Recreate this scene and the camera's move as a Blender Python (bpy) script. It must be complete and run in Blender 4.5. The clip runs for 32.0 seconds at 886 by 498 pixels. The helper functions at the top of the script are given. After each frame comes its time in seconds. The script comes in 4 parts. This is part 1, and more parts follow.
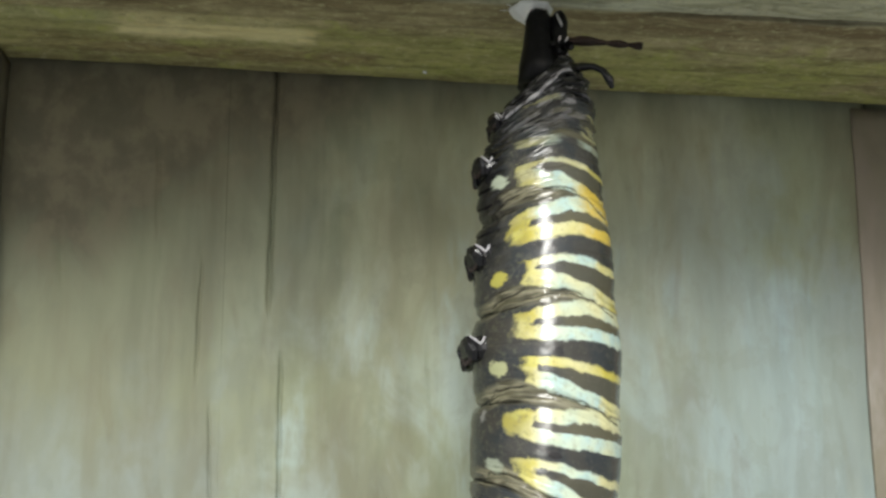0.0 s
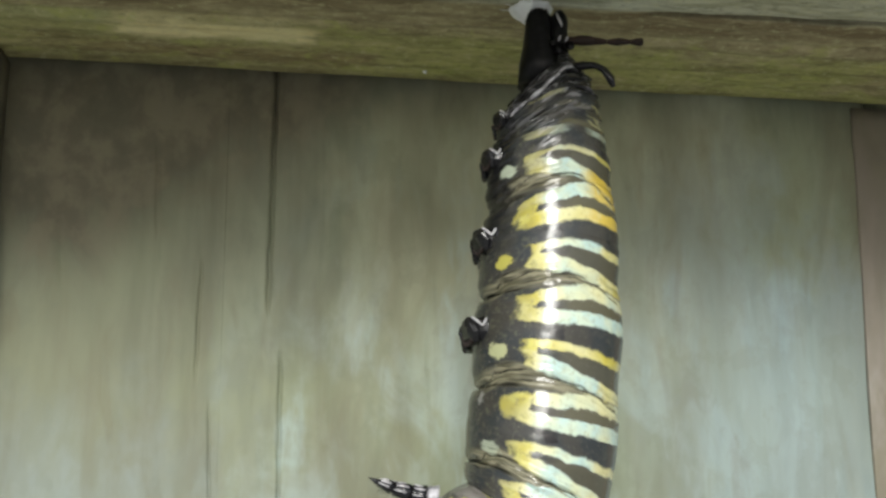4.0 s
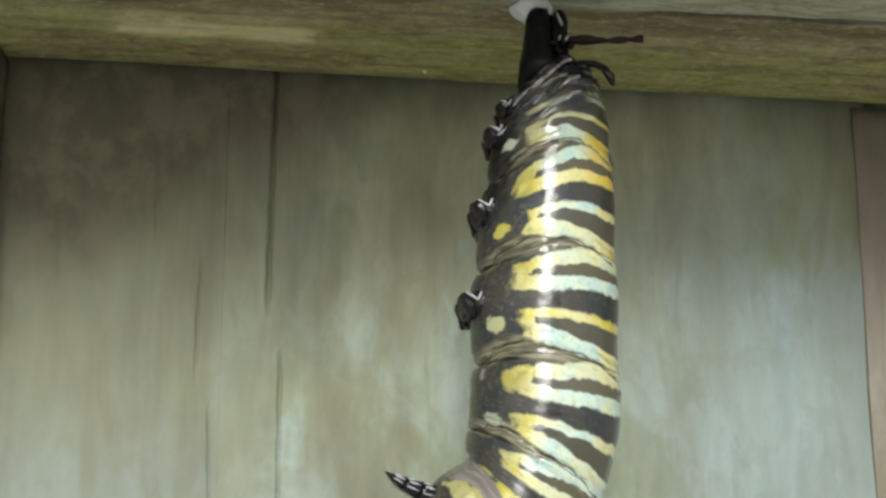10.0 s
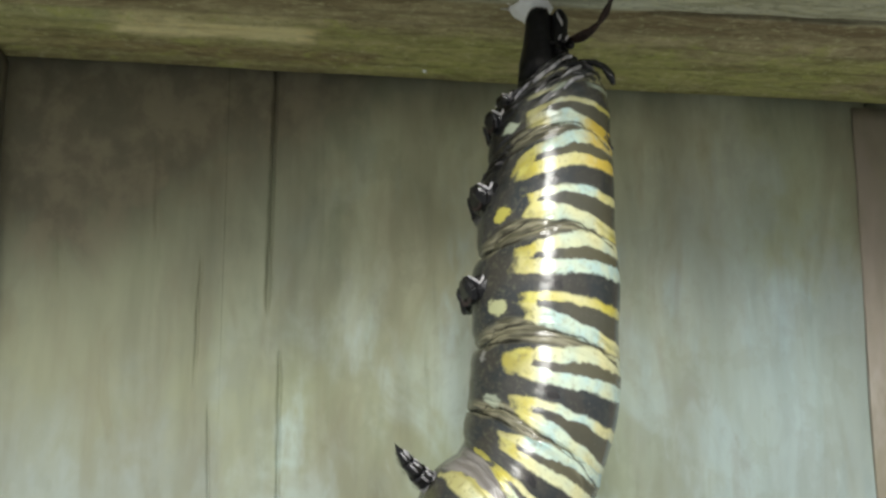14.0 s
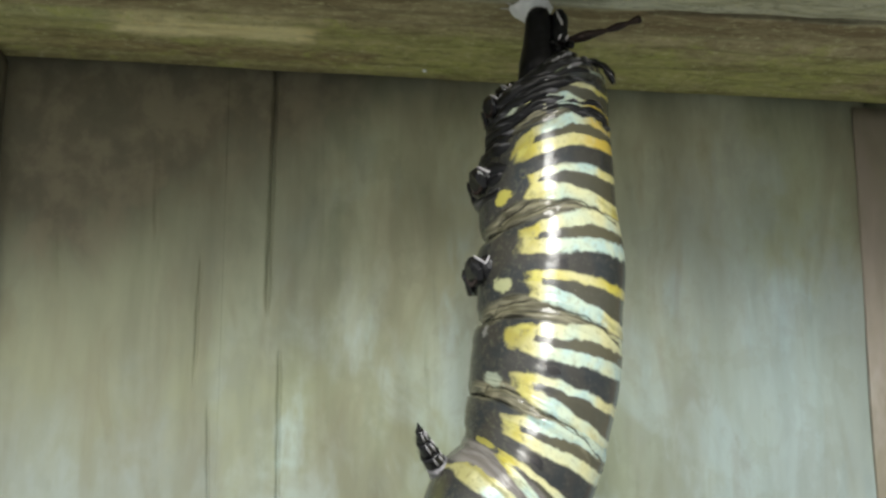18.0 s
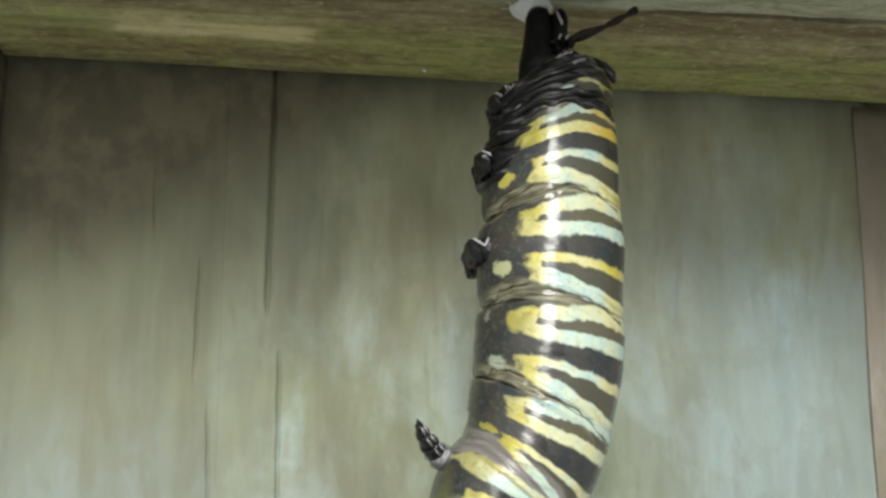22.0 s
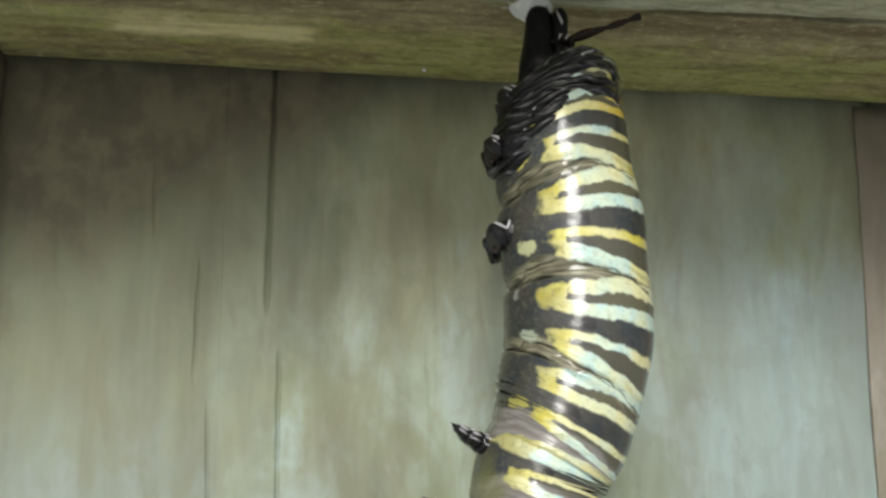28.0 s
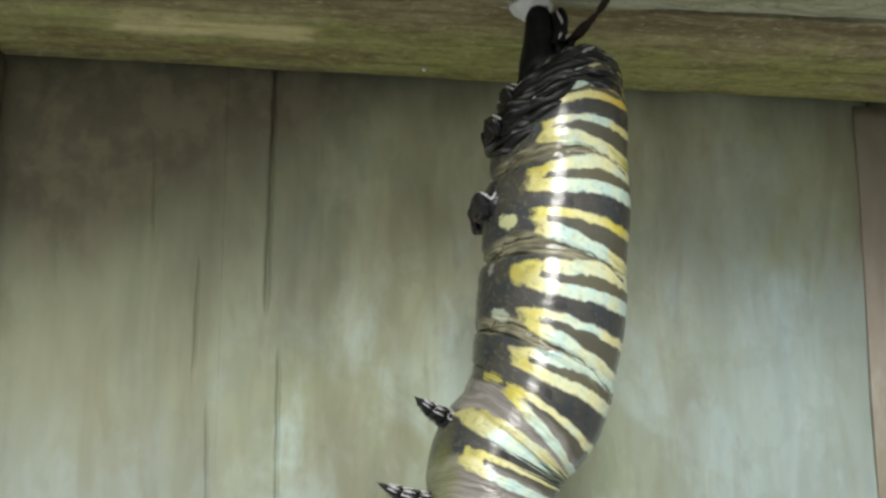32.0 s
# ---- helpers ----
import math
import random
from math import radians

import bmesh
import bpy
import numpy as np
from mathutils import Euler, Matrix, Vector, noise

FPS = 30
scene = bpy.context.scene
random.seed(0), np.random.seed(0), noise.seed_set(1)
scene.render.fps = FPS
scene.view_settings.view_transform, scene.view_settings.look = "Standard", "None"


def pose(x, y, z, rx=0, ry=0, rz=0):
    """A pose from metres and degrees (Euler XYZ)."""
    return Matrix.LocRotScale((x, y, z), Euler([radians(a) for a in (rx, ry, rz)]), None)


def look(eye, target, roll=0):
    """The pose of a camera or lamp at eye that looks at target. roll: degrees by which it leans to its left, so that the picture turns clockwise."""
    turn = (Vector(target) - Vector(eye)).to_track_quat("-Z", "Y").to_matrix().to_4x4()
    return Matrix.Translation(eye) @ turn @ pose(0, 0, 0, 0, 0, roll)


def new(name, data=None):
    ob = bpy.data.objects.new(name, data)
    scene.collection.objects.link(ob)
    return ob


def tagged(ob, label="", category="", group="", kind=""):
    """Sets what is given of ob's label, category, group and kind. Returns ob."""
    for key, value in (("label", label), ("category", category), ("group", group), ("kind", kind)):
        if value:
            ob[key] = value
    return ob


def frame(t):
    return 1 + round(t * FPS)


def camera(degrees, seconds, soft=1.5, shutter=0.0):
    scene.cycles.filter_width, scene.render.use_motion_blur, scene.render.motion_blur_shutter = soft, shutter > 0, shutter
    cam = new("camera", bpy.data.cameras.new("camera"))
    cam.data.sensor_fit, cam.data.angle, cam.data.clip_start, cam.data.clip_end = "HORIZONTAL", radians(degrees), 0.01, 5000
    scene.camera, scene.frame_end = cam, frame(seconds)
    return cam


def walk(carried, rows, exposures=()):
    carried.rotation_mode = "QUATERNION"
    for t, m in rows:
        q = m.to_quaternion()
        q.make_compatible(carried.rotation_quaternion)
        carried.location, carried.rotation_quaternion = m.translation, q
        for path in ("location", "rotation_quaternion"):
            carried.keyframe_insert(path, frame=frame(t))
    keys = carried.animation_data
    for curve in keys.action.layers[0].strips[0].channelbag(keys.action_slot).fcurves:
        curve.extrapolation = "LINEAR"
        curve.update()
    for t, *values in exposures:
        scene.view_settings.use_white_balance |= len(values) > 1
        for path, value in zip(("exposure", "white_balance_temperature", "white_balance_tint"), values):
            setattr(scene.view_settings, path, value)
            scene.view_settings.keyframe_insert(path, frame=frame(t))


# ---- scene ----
# A caterpillar hangs head down from a silk pad under a weathered wooden rail, before a board wall.
EYE = Vector((0, 0, 1.2))
PITCH, YAW = 11.0, 9.5                      # up, and to the right of the wall's normal
MM = 0.001
WALL_Y = 0.07994
RAIL_Z = 1.22746
RAIL_DEPTH = 0.040
AXIS = Vector((0.016945, 0.064823, 1.225656))   # top of the body's axis

cam = camera(40, 32.0, soft=2.7, shutter=0.5)


def aim(forward, right, up, pitch=0.0, yaw=0.0):
    """The camera pushed a little in its own axes, in metres and degrees."""
    turn = Euler((radians(90 + PITCH + pitch), 0, radians(-YAW - yaw))).to_matrix().to_4x4()
    return Matrix.Translation(EYE) @ turn @ Matrix.Translation((right, up, -forward))


walk(cam, [(0.0, aim(0, 0, 0)), (16.0, aim(0.00032, 0, 0, -0.02, 0.015)), (32.0, aim(0.00064, 0, 0, -0.04, 0.03))],
     exposures=[(0.0, 0.15), (32.0, 0.15)])

# ---- light: hazy low sun behind the viewer, and the sky ----
SUN_UP = 23.0
SUN_TURN = YAW + 2.0
world = bpy.data.worlds.new("sky")
scene.world = world
world.use_nodes = True
wt = world.node_tree
sky = wt.nodes.new("ShaderNodeTexSky")
sky.sky_type = "NISHITA"
sky.sun_disc = False
sky.sun_elevation = radians(SUN_UP)
sky.sun_rotation = radians(180 + SUN_TURN)
sky.dust_density = 1.0
wt.nodes["Background"].inputs[1].default_value = 0.15
grey = wt.nodes.new("ShaderNodeRGBToBW")          # thin cloud takes most of the blue away
veil = wt.nodes.new("ShaderNodeMix")
veil.data_type = "RGBA"
veil.inputs["Factor"].default_value = 0.6
wt.links.new(sky.outputs[0], grey.inputs[0])
wt.links.new(sky.outputs[0], veil.inputs[6])
wt.links.new(grey.outputs[0], veil.inputs[7])
wt.links.new(veil.outputs[2], wt.nodes["Background"].inputs[0])

sun_data = bpy.data.lights.new("sun", "SUN")
sun_data.energy = 2.4
sun_data.angle = radians(17)
sun_data.color = (1.0, 1.0, 0.94)
sun = new("sun", sun_data)
back = Vector((-math.sin(radians(SUN_TURN)) * math.cos(radians(SUN_UP)), -math.cos(radians(SUN_TURN)) * math.cos(radians(SUN_UP)), math.sin(radians(SUN_UP))))
sun.matrix_world = look(back * 5 + AXIS, AXIS)


# ---- materials ----
class Nodes:
    """Short hand for a node tree."""

    def __init__(self, name, rough=0.6, spec=0.4):
        self.mat = bpy.data.materials.new(name)
        self.mat.use_nodes = True
        self.t = self.mat.node_tree
        self.bsdf = self.t.nodes["Principled BSDF"]
        self.bsdf.inputs["Roughness"].default_value = rough
        self.bsdf.inputs["Specular IOR Level"].default_value = spec

    def link(self, a, b):
        self.t.links.new(a, b)

    def put(self, value, socket):
        if isinstance(value, (int, float, tuple, list)):
            socket.default_value = value
        else:
            self.link(value, socket)

    def math(self, op, a, b=0.0, c=0.0):
        n = self.t.nodes.new("ShaderNodeMath")
        n.operation = op
        for v, s in zip((a, b, c), n.inputs):
            self.put(v, s)
        return n.outputs[0]

    def add(self, a, b):
        return self.math("ADD", a, b)

    def mul(self, a, b):
        return self.math("MULTIPLY", a, b)

    def top(self, *vs):
        out = vs[0]
        for v in vs[1:]:
            out = self.math("MAXIMUM", out, v)
        return out

    def step(self, x, a, b, lo=0.0, hi=1.0):
        n = self.t.nodes.new("ShaderNodeMapRange")
        n.interpolation_type = "SMOOTHSTEP"
        self.put(x, n.inputs[0])
        for i, v in enumerate((a, b, lo, hi)):
            self.put(v, n.inputs[i + 1])
        return n.outputs[0]

    def curve(self, x, pts):
        """A smooth run through (x, y) points."""
        out = pts[0][1]
        for (x0, y0), (x1, y1) in zip(pts, pts[1:]):
            out = self.add(out, self.step(x, x0, x1, 0.0, y1 - y0))
        return out

    def mix_value(self, f, a, b):
        return self.add(self.mul(a, self.math("SUBTRACT", 1.0, f)), self.mul(b, f))

    def band(self, x, a, b, soft):
        return self.mul(self.step(x, a - soft, a + soft), self.step(x, b - soft, b + soft, 1.0, 0.0))

    def coords(self, kind="Object", scale=(1, 1, 1), place=(0, 0, 0)):
        c = self.t.nodes.new("ShaderNodeTexCoord")
        m = self.t.nodes.new("ShaderNodeMapping")
        m.inputs["Scale"].default_value = scale
        m.inputs["Location"].default_value = place
        self.link(c.outputs[kind], m.inputs[0])
        return m.outputs[0]

    def noise(self, vec, scale, detail=4.0, rough=0.55, warp=0.0):
        n = self.t.nodes.new("ShaderNodeTexNoise")
        self.link(vec, n.inputs["Vector"])
        for k, v in (("Scale", scale), ("Detail", detail), ("Roughness", rough), ("Distortion", warp)):
            n.inputs[k].default_value = v
        return n.outputs[0]

    def mix(self, f, a, b):
        n = self.t.nodes.new("ShaderNodeMix")
        n.data_type = "RGBA"
        self.put(f, n.inputs["Factor"])
        for v, s in ((a, n.inputs[6]), (b, n.inputs[7])):
            if isinstance(v, tuple):
                s.default_value = (*v[:3], 1)
            else:
                self.link(v, s)
        return n.outputs[2]

    def bump(self, height, strength, dist):
        n = self.t.nodes.new("ShaderNodeBump")
        n.inputs["Strength"].default_value = strength
        n.inputs["Distance"].default_value = dist
        self.link(height, n.inputs["Height"])
        self.link(n.outputs[0], self.bsdf.inputs["Normal"])

    def colour(self, c):
        self.put((*c, 1) if isinstance(c, tuple) else c, self.bsdf.inputs["Base Color"])
        return self

    def rough(self, r):
        self.put(r, self.bsdf.inputs["Roughness"])


# Lines of the folds between segments: the angle round the body and the way from the fold, in segments.
FOLD_LINES = [([(-1.4, 0.23), (-1.0, 0.17), (-0.85, 0.065), (-0.57, 0.025), (-0.3, -0.005)], 0.013, 0.20),
              ([(-0.06, 0.045), (0.4, 0.07), (0.65, 0.12), (0.95, 0.20), (1.5, 0.27)], 0.011, 0.16),
              ([(-1.35, 0.23), (-1.0, 0.195), (-0.7, 0.18), (-0.40, 0.165)], 0.013, 0.20),
              ([(-0.42, 0.105), (-0.1, 0.09), (0.16, 0.095)], 0.009, 0.10),
              ([(-1.1, 0.03), (-0.8, -0.03), (-0.5, -0.055)], 0.008, 0.08),
              ([(0.2, 0.085), (0.5, 0.115), (0.75, 0.10)], 0.008, 0.08)]
FOLD_MID = [(-1.4, 0.20), (-1.0, 0.16), (-0.6, 0.06), (0.0, 0.06), (0.5, 0.10), (1.0, 0.20), (1.75, 0.25)]
FOLD_FRONT = [(-1.4, -0.20), (-0.65, -0.12), (-0.2, -0.03), (0.0, 0.0)]       # the folds near the thorax lie further back on the belly


def skin_material():
    """Striped skin. The u coordinate is the angle round the body, v the count of segments from the tail."""
    n = Nodes("caterpillar_skin", 0.3, 0.5)
    uv = n.t.nodes.new("ShaderNodeUVMap")
    uv.uv_map = "skin"
    sep = n.t.nodes.new("ShaderNodeSeparateXYZ")
    n.link(uv.outputs[0], sep.inputs[0])
    phi, c = sep.outputs[0], sep.outputs[1]
    wide = n.t.nodes.new("ShaderNodeMapping")
    wide.inputs["Scale"].default_value = (1.0, 1.3, 1)
    n.link(uv.outputs[0], wide.inputs[0])
    wob = n.noise(wide.outputs[0], 5.0, 1.0, 0.4)
    wob2 = n.noise(wide.outputs[0], 15.0, 3.0, 0.6)
    slow = n.noise(wide.outputs[0], 1.9, 1.0)
    shift = n.add(n.mul(n.add(wob, -0.5), 0.055), n.mul(n.add(wob2, -0.5), 0.045))
    dorsal = 1.75
    q0 = n.math("SUBTRACT", dorsal, n.math("ABSOLUTE", n.math("SUBTRACT", n.math("WRAP", phi, dorsal + math.pi, dorsal - math.pi), dorsal)))
    q = n.add(q0, n.add(n.mul(n.add(wob2, -0.5), 0.16), n.mul(n.add(n.noise(wide.outputs[0], 3.7, 1.0), -0.5), 0.26)))
    s = 0.017
    v = n.add(n.add(n.math("FRACT", c), shift), n.mul(n.step(c, 6.99, 7.01), n.mul(n.step(c, 7.99, 8.01, 1.0, 0.0), 0.08)))
    w = n.add(n.add(n.math("FRACT", n.add(c, -0.45)), 0.45), n.add(shift, n.step(c, 7.44, 7.46, 0.0, 0.03)))
    seg, seg_w = n.math("FLOOR", c), n.math("FLOOR", n.add(c, -0.45))

    def pick(which, k):
        """A number from 0 to 1 for each segment and stripe."""
        return n.add(n.mul(n.math("SINE", n.add(n.mul(which, 2.4), k)), 0.5), 0.5)

    def between(x, lo, hi):
        return n.mul(n.step(n.math("SUBTRACT", x, n.curve(q, lo)), -s, s), n.step(n.math("SUBTRACT", x, n.curve(q, hi)), -s, s, 1.0, 0.0))

    # upper bright field: a block low on the side that forks round a dark lens
    reach = n.add(n.step(c, 7.99, 8.01, -0.55, -1.12), n.add(n.mul(n.add(slow, -0.5), 0.4), n.mul(n.add(wob, -0.5), 0.3)))
    field = between(v, [(-1.1, 0.44), (-0.7, 0.31), (-0.4, 0.24), (-0.13, 0.205), (0.13, 0.18), (0.5, 0.135), (1.0, 0.17)],
                    [(-0.8, 0.48), (-0.5, 0.515), (0.1, 0.535), (0.5, 0.51), (1.0, 0.525)])
    field = n.mul(field, n.step(n.math("SUBTRACT", q, reach), -0.07, 0.07))
    lens = between(v, [(-0.36, 0.355), (-0.22, 0.325), (0.13, 0.315), (0.5, 0.275), (1.0, 0.305)], [(-0.36, 0.36), (-0.22, 0.385), (0.13, 0.405), (0.5, 0.395), (1.0, 0.405)])
    lens = n.mul(n.mul(lens, n.step(q, -0.31, -0.22)), n.step(c, 7.99, 8.01, 1.0, 0.0))
    # lower bright field: a block, a thin stripe and a wedge that runs down over the fold
    tail_field = between(n.add(w, n.step(c, 4.4, 4.3, 0.0, -0.02)), [(-0.5, 0.725), (-0.3, 0.71), (0.0, 0.70), (0.5, 0.725), (1.0, 0.755)], [(-0.5, 0.92), (-0.3, 0.965), (-0.1, 1.01), (0.13, 1.045), (0.5, 1.10), (1.0, 1.16)])
    tail_field = n.mul(tail_field, n.step(n.add(n.add(q, n.step(c, 7.4, 7.5, 0.0, 0.12)), n.add(n.mul(n.add(slow, -0.5), 0.4), n.mul(n.add(wob, -0.5), 0.3))), -0.48, -0.36))
    gap = between(w, [(-0.26, 0.81), (-0.12, 0.785), (0.13, 0.785), (0.5, 0.805), (1.0, 0.84)], [(-0.26, 0.82), (-0.12, 0.845), (0.13, 0.895), (0.5, 0.96), (1.0, 1.03)])
    gap = n.mul(gap, n.step(q, -0.22, -0.15))

    def spot_at(x, x0, a, q1, b, lo=1.25, hi=0.75):
        e = n.add(n.math("POWER", n.mul(n.add(x, -x0), 1 / a), 2.0), n.math("POWER", n.mul(n.math("SUBTRACT", q, q1), 1 / b), 2.0))
        return n.step(e, lo, hi)

    spot = spot_at(n.add(w, n.mul(n.add(slow, -0.5), 0.12)), 0.85, 0.082, n.add(-0.76, n.mul(n.add(wob, -0.5), 0.25)), 0.145, 1.4, 0.6)
    spot = n.mix_value(n.step(c, 7.40, 7.42), spot, spot_at(n.add(w, n.mul(q0, 0.12)), 0.70, 0.075, -0.74, 0.20))
    fleck = n.mul(spot_at(v, 0.33, 0.06, -1.02, 0.07, 1.6, 0.3), n.band(c, 5.6, 6.8, 0.1))
    pit = n.top(n.mul(spot_at(v, 0.635, 0.055, 0.06, 0.10), n.band(c, 7.1, 7.95, 0.02)), spot_at(v, 0.63, 0.036, 0.04, 0.07), n.mul(spot_at(v, 0.58, 0.03, -0.02, 0.12), 0.6))
    # the stripes give out towards the tail
    low_on = n.mul(n.top(n.step(c, 3.95, 4.05), n.step(v, 0.36, 0.40), n.mul(n.step(q, 0.5, 0.8), n.step(v, 0.2, 0.24))), n.top(n.step(c, 2.95, 3.05), n.step(q, 0.4, 0.1)))
    low_on = n.mul(low_on, n.mul(n.step(c, 2.3, 2.35), n.top(n.step(c, 3.9, 4.1), n.step(q, -0.62, -0.40))))
    low_on = n.mul(low_on, n.top(n.step(c, 3.95, 4.05), n.mul(n.step(v, 0.36, 0.42), n.step(q, 0.35, 0.1)), n.step(q, 0.5, 0.8)))
    tail_on = n.top(n.step(c, 3.45, 3.55), n.mul(n.step(c, 2.68, 2.74), n.step(q, 0.7, 0.9)))
    field = n.mul(n.mul(field, low_on), n.step(lens, 0.0, 1.0, 1.0, 0.0))
    tail_field = n.mul(n.mul(tail_field, tail_on), n.step(gap, 0.0, 1.0, 1.0, 0.0))
    bright = n.top(field, tail_field)

    # hue: 0 deep yellow, 0.5 cream, 1 pale aqua
    upper = n.step(v, 0.30, 0.38, 1.0, 0.0)
    hue_low = n.mix_value(upper, pick(seg, 1.1), pick(seg, 4.0))
    hue_low = n.add(n.add(n.mul(hue_low, 0.62), 0.36), n.step(c, 6.0, 7.5, 0.0, 0.12))
    hue_low = n.mul(hue_low, n.step(q, -0.34, -0.02, n.step(c, 6.0, 7.2, 0.25, 0.5), 1.0))
    thin = n.step(n.math("SUBTRACT", w, n.curve(q, [(-0.1, 0.81), (0.13, 0.83), (0.5, 0.88), (1.0, 0.93)])), -0.02, 0.02, 1.0, 0.0)
    hue_tail = n.mix_value(thin, n.add(0.66, n.mul(pick(seg_w, 2.0), 0.34)), n.add(0.22, n.mul(pick(seg_w, 5.2), 0.6)))
    hue_tail = n.mul(hue_tail, n.mul(n.step(q, -0.28, -0.02, 0.4, 1.0), n.step(q, 0.62, 0.85, 1.0, n.step(c, 6.5, 7.0, 0.35, 0.8))))
    hue = n.mix_value(n.step(n.math("SUBTRACT", field, tail_field), -0.1, 0.1), hue_tail, hue_low)
    hue = n.add(n.add(hue, n.step(q, -0.1, 0.2, 0.0, 0.1)), n.mul(n.add(slow, -0.5), 0.8))
    yellow = n.mix(n.step(wob, 0.35, 0.65), (0.57, 0.49, 0.070), (0.62, 0.575, 0.145))
    straw = n.mix(n.step(hue, 0.08, 0.55), yellow, (0.68, 0.655, 0.36))
    paint = n.mix(n.step(hue, 0.5, 0.95), straw, n.mix(n.step(wob, 0.35, 0.65), (0.59, 0.70, 0.57), (0.48, 0.65, 0.615)))
    # stripes turn dark olive towards the belly, painting in that side's shade
    paint = n.mix(n.step(n.add(q, n.mul(n.add(wob, -0.5), 0.3)), -0.18, -0.55, 0.0, 0.62), paint, (0.25, 0.23, 0.065))
    paint = n.mix(n.mul(n.step(wob2, 0.52, 0.72), 0.45), paint, (0.33, 0.30, 0.14))
    paint = n.mix(n.mul(n.mul(n.step(q, 0.30, 0.75), n.band(c, 3.92, 4.55, 0.05)), n.step(wob, 0.3, 0.5, 0.5, 0.85)), paint, (0.66, 0.47, 0.045))
    mottle = n.noise(wide.outputs[0], 8.5, 3.0, 0.65)
    paint = n.mix(n.mul(n.step(mottle, 0.52, 0.68), n.step(q0, 0.35, -0.35, 0.15, 0.55)), paint, (0.20, 0.19, 0.085))

    dark = n.mix(n.step(slow, 0.35, 0.65), (0.031, 0.036, 0.039), (0.050, 0.048, 0.041))
    dark = n.mix(n.mul(n.top(lens, n.mul(gap, 0.6)), n.step(q, -0.1, 0.3)), dark, (0.105, 0.098, 0.060))
    dark = n.mix(n.mul(n.step(wob2, 0.56, 0.70), 0.5), dark, (0.10, 0.095, 0.075))
    dark = n.mix(n.mul(n.step(n.noise(wide.outputs[0], 34.0, 2.0), 0.66, 0.74), 0.6), dark, (0.22, 0.21, 0.18))
    dark = n.mix(n.mul(n.step(mottle, 0.50, 0.66), n.step(q0, -0.1, -0.5, 0.1, 0.45)), dark, (0.125, 0.122, 0.085))
    # olive skin in the folds, with drawn-out streaks
    fc = n.add(n.math("FRACT", n.add(c, 0.4)), -0.4)
    fc = n.math("SUBTRACT", fc, n.mul(n.band(c, 6.6, 7.6, 0.01), n.curve(q0, FOLD_FRONT)))
    fc = n.add(fc, n.mul(n.add(wob, -0.5), 0.03))
    streaks = n.t.nodes.new("ShaderNodeCombineXYZ")
    n.link(n.mul(q0, 1.1), streaks.inputs[0])
    n.link(n.mul(n.math("SUBTRACT", fc, n.curve(q0, FOLD_MID)), 9.0), streaks.inputs[1])
    n.link(seg, streaks.inputs[2])
    streak = n.noise(streaks.outputs[0], 1.6, 2.0, 0.5, 0.3)
    off_mid = n.math("ABSOLUTE", n.math("SUBTRACT", fc, n.curve(q0, FOLD_MID)))
    fold = n.mul(n.mul(n.step(off_mid, n.step(c, 7.5, 7.7, 0.15, 0.30), n.step(c, 7.5, 7.7, 0.06, 0.20)), n.step(c, 3.2, 3.9)), n.step(q0, -1.5, -0.9, 0.3, 1.0))
    dark = n.mix(fold, dark, n.mix(n.step(streak, 0.40, 0.62), n.mix(n.step(c, 7.5, 7.7), (0.085, 0.080, 0.050), (0.18, 0.165, 0.15)), n.mix(n.step(c, 7.5, 7.7), (0.26, 0.245, 0.165), (0.25, 0.235, 0.22))))
    # black wrinkled hind end; pale streaks paint the glints on its ridges
    slant = n.t.nodes.new("ShaderNodeCombineXYZ")
    n.link(n.mul(phi, 0.55), slant.inputs[0])
    n.link(n.mul(n.add(c, n.mul(phi, 0.5)), 1.9), slant.inputs[1])
    wr = n.noise(slant.outputs[0], 2.6, 2.0, 0.5, 0.5)
    black = n.top(n.mul(n.step(c, 2.9, 1.9), n.step(n.add(q0, n.mul(n.add(wob, -0.5), 0.6)), 0.6, 0.1, 0.55, 1.0)), n.mul(n.step(n.add(q0, n.mul(n.add(wob, -0.5), 0.4)), -0.55, -0.85), n.step(c, 4.9, 4.2)))
    dark = n.mix(n.mul(black, 0.9), dark, (0.011, 0.011, 0.013))
    dark = n.mix(n.mul(n.step(wr, 0.545, 0.615), n.mul(n.step(c, 3.4, 2.4), n.mul(n.step(q0, -1.0, -0.7), 0.85))), dark, (0.33, 0.32, 0.335))
    paint = n.mix(n.step(n.add(c, n.mul(n.add(wob, -0.5), 0.5)), 3.95, 3.4, 0.0, 0.72), paint, (0.22, 0.22, 0.145))
    paint = n.mix(n.mul(n.step(n.add(c, n.mul(n.add(slow, -0.5), 0.4)), 4.5, 4.05), n.step(q, 0.35, -0.1, 0.0, 0.35)), paint, (0.17, 0.175, 0.115))
    col = n.mix(bright, dark, paint)
    # green-olive reflection painted on the thorax's belly side
    col = n.mix(n.mul(n.step(n.add(c, n.mul(n.add(slow, -0.5), 0.6)), 8.6, 9.0), n.step(q, -0.35, -0.75, 0.0, 0.6)), col, (0.15, 0.165, 0.05))
    col = n.mix(n.mul(spot, n.mul(n.band(c, 3.5, 8.3, 0.1), n.step(c, 6.3, 6.6, 0.9, 0.7))), col, n.mix(n.step(pick(seg_w, 0.6), 0.35, 0.65), (0.50, 0.46, 0.10), (0.46, 0.52, 0.40)))
    col = n.mix(n.mul(fleck, 0.5), col, (0.40, 0.40, 0.38))
    col = n.mix(n.mul(pit, n.step(c, 3.9, 4.1)), col, (0.010, 0.010, 0.012))
    # dark lines along the creases, their shade painted into the colour
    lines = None
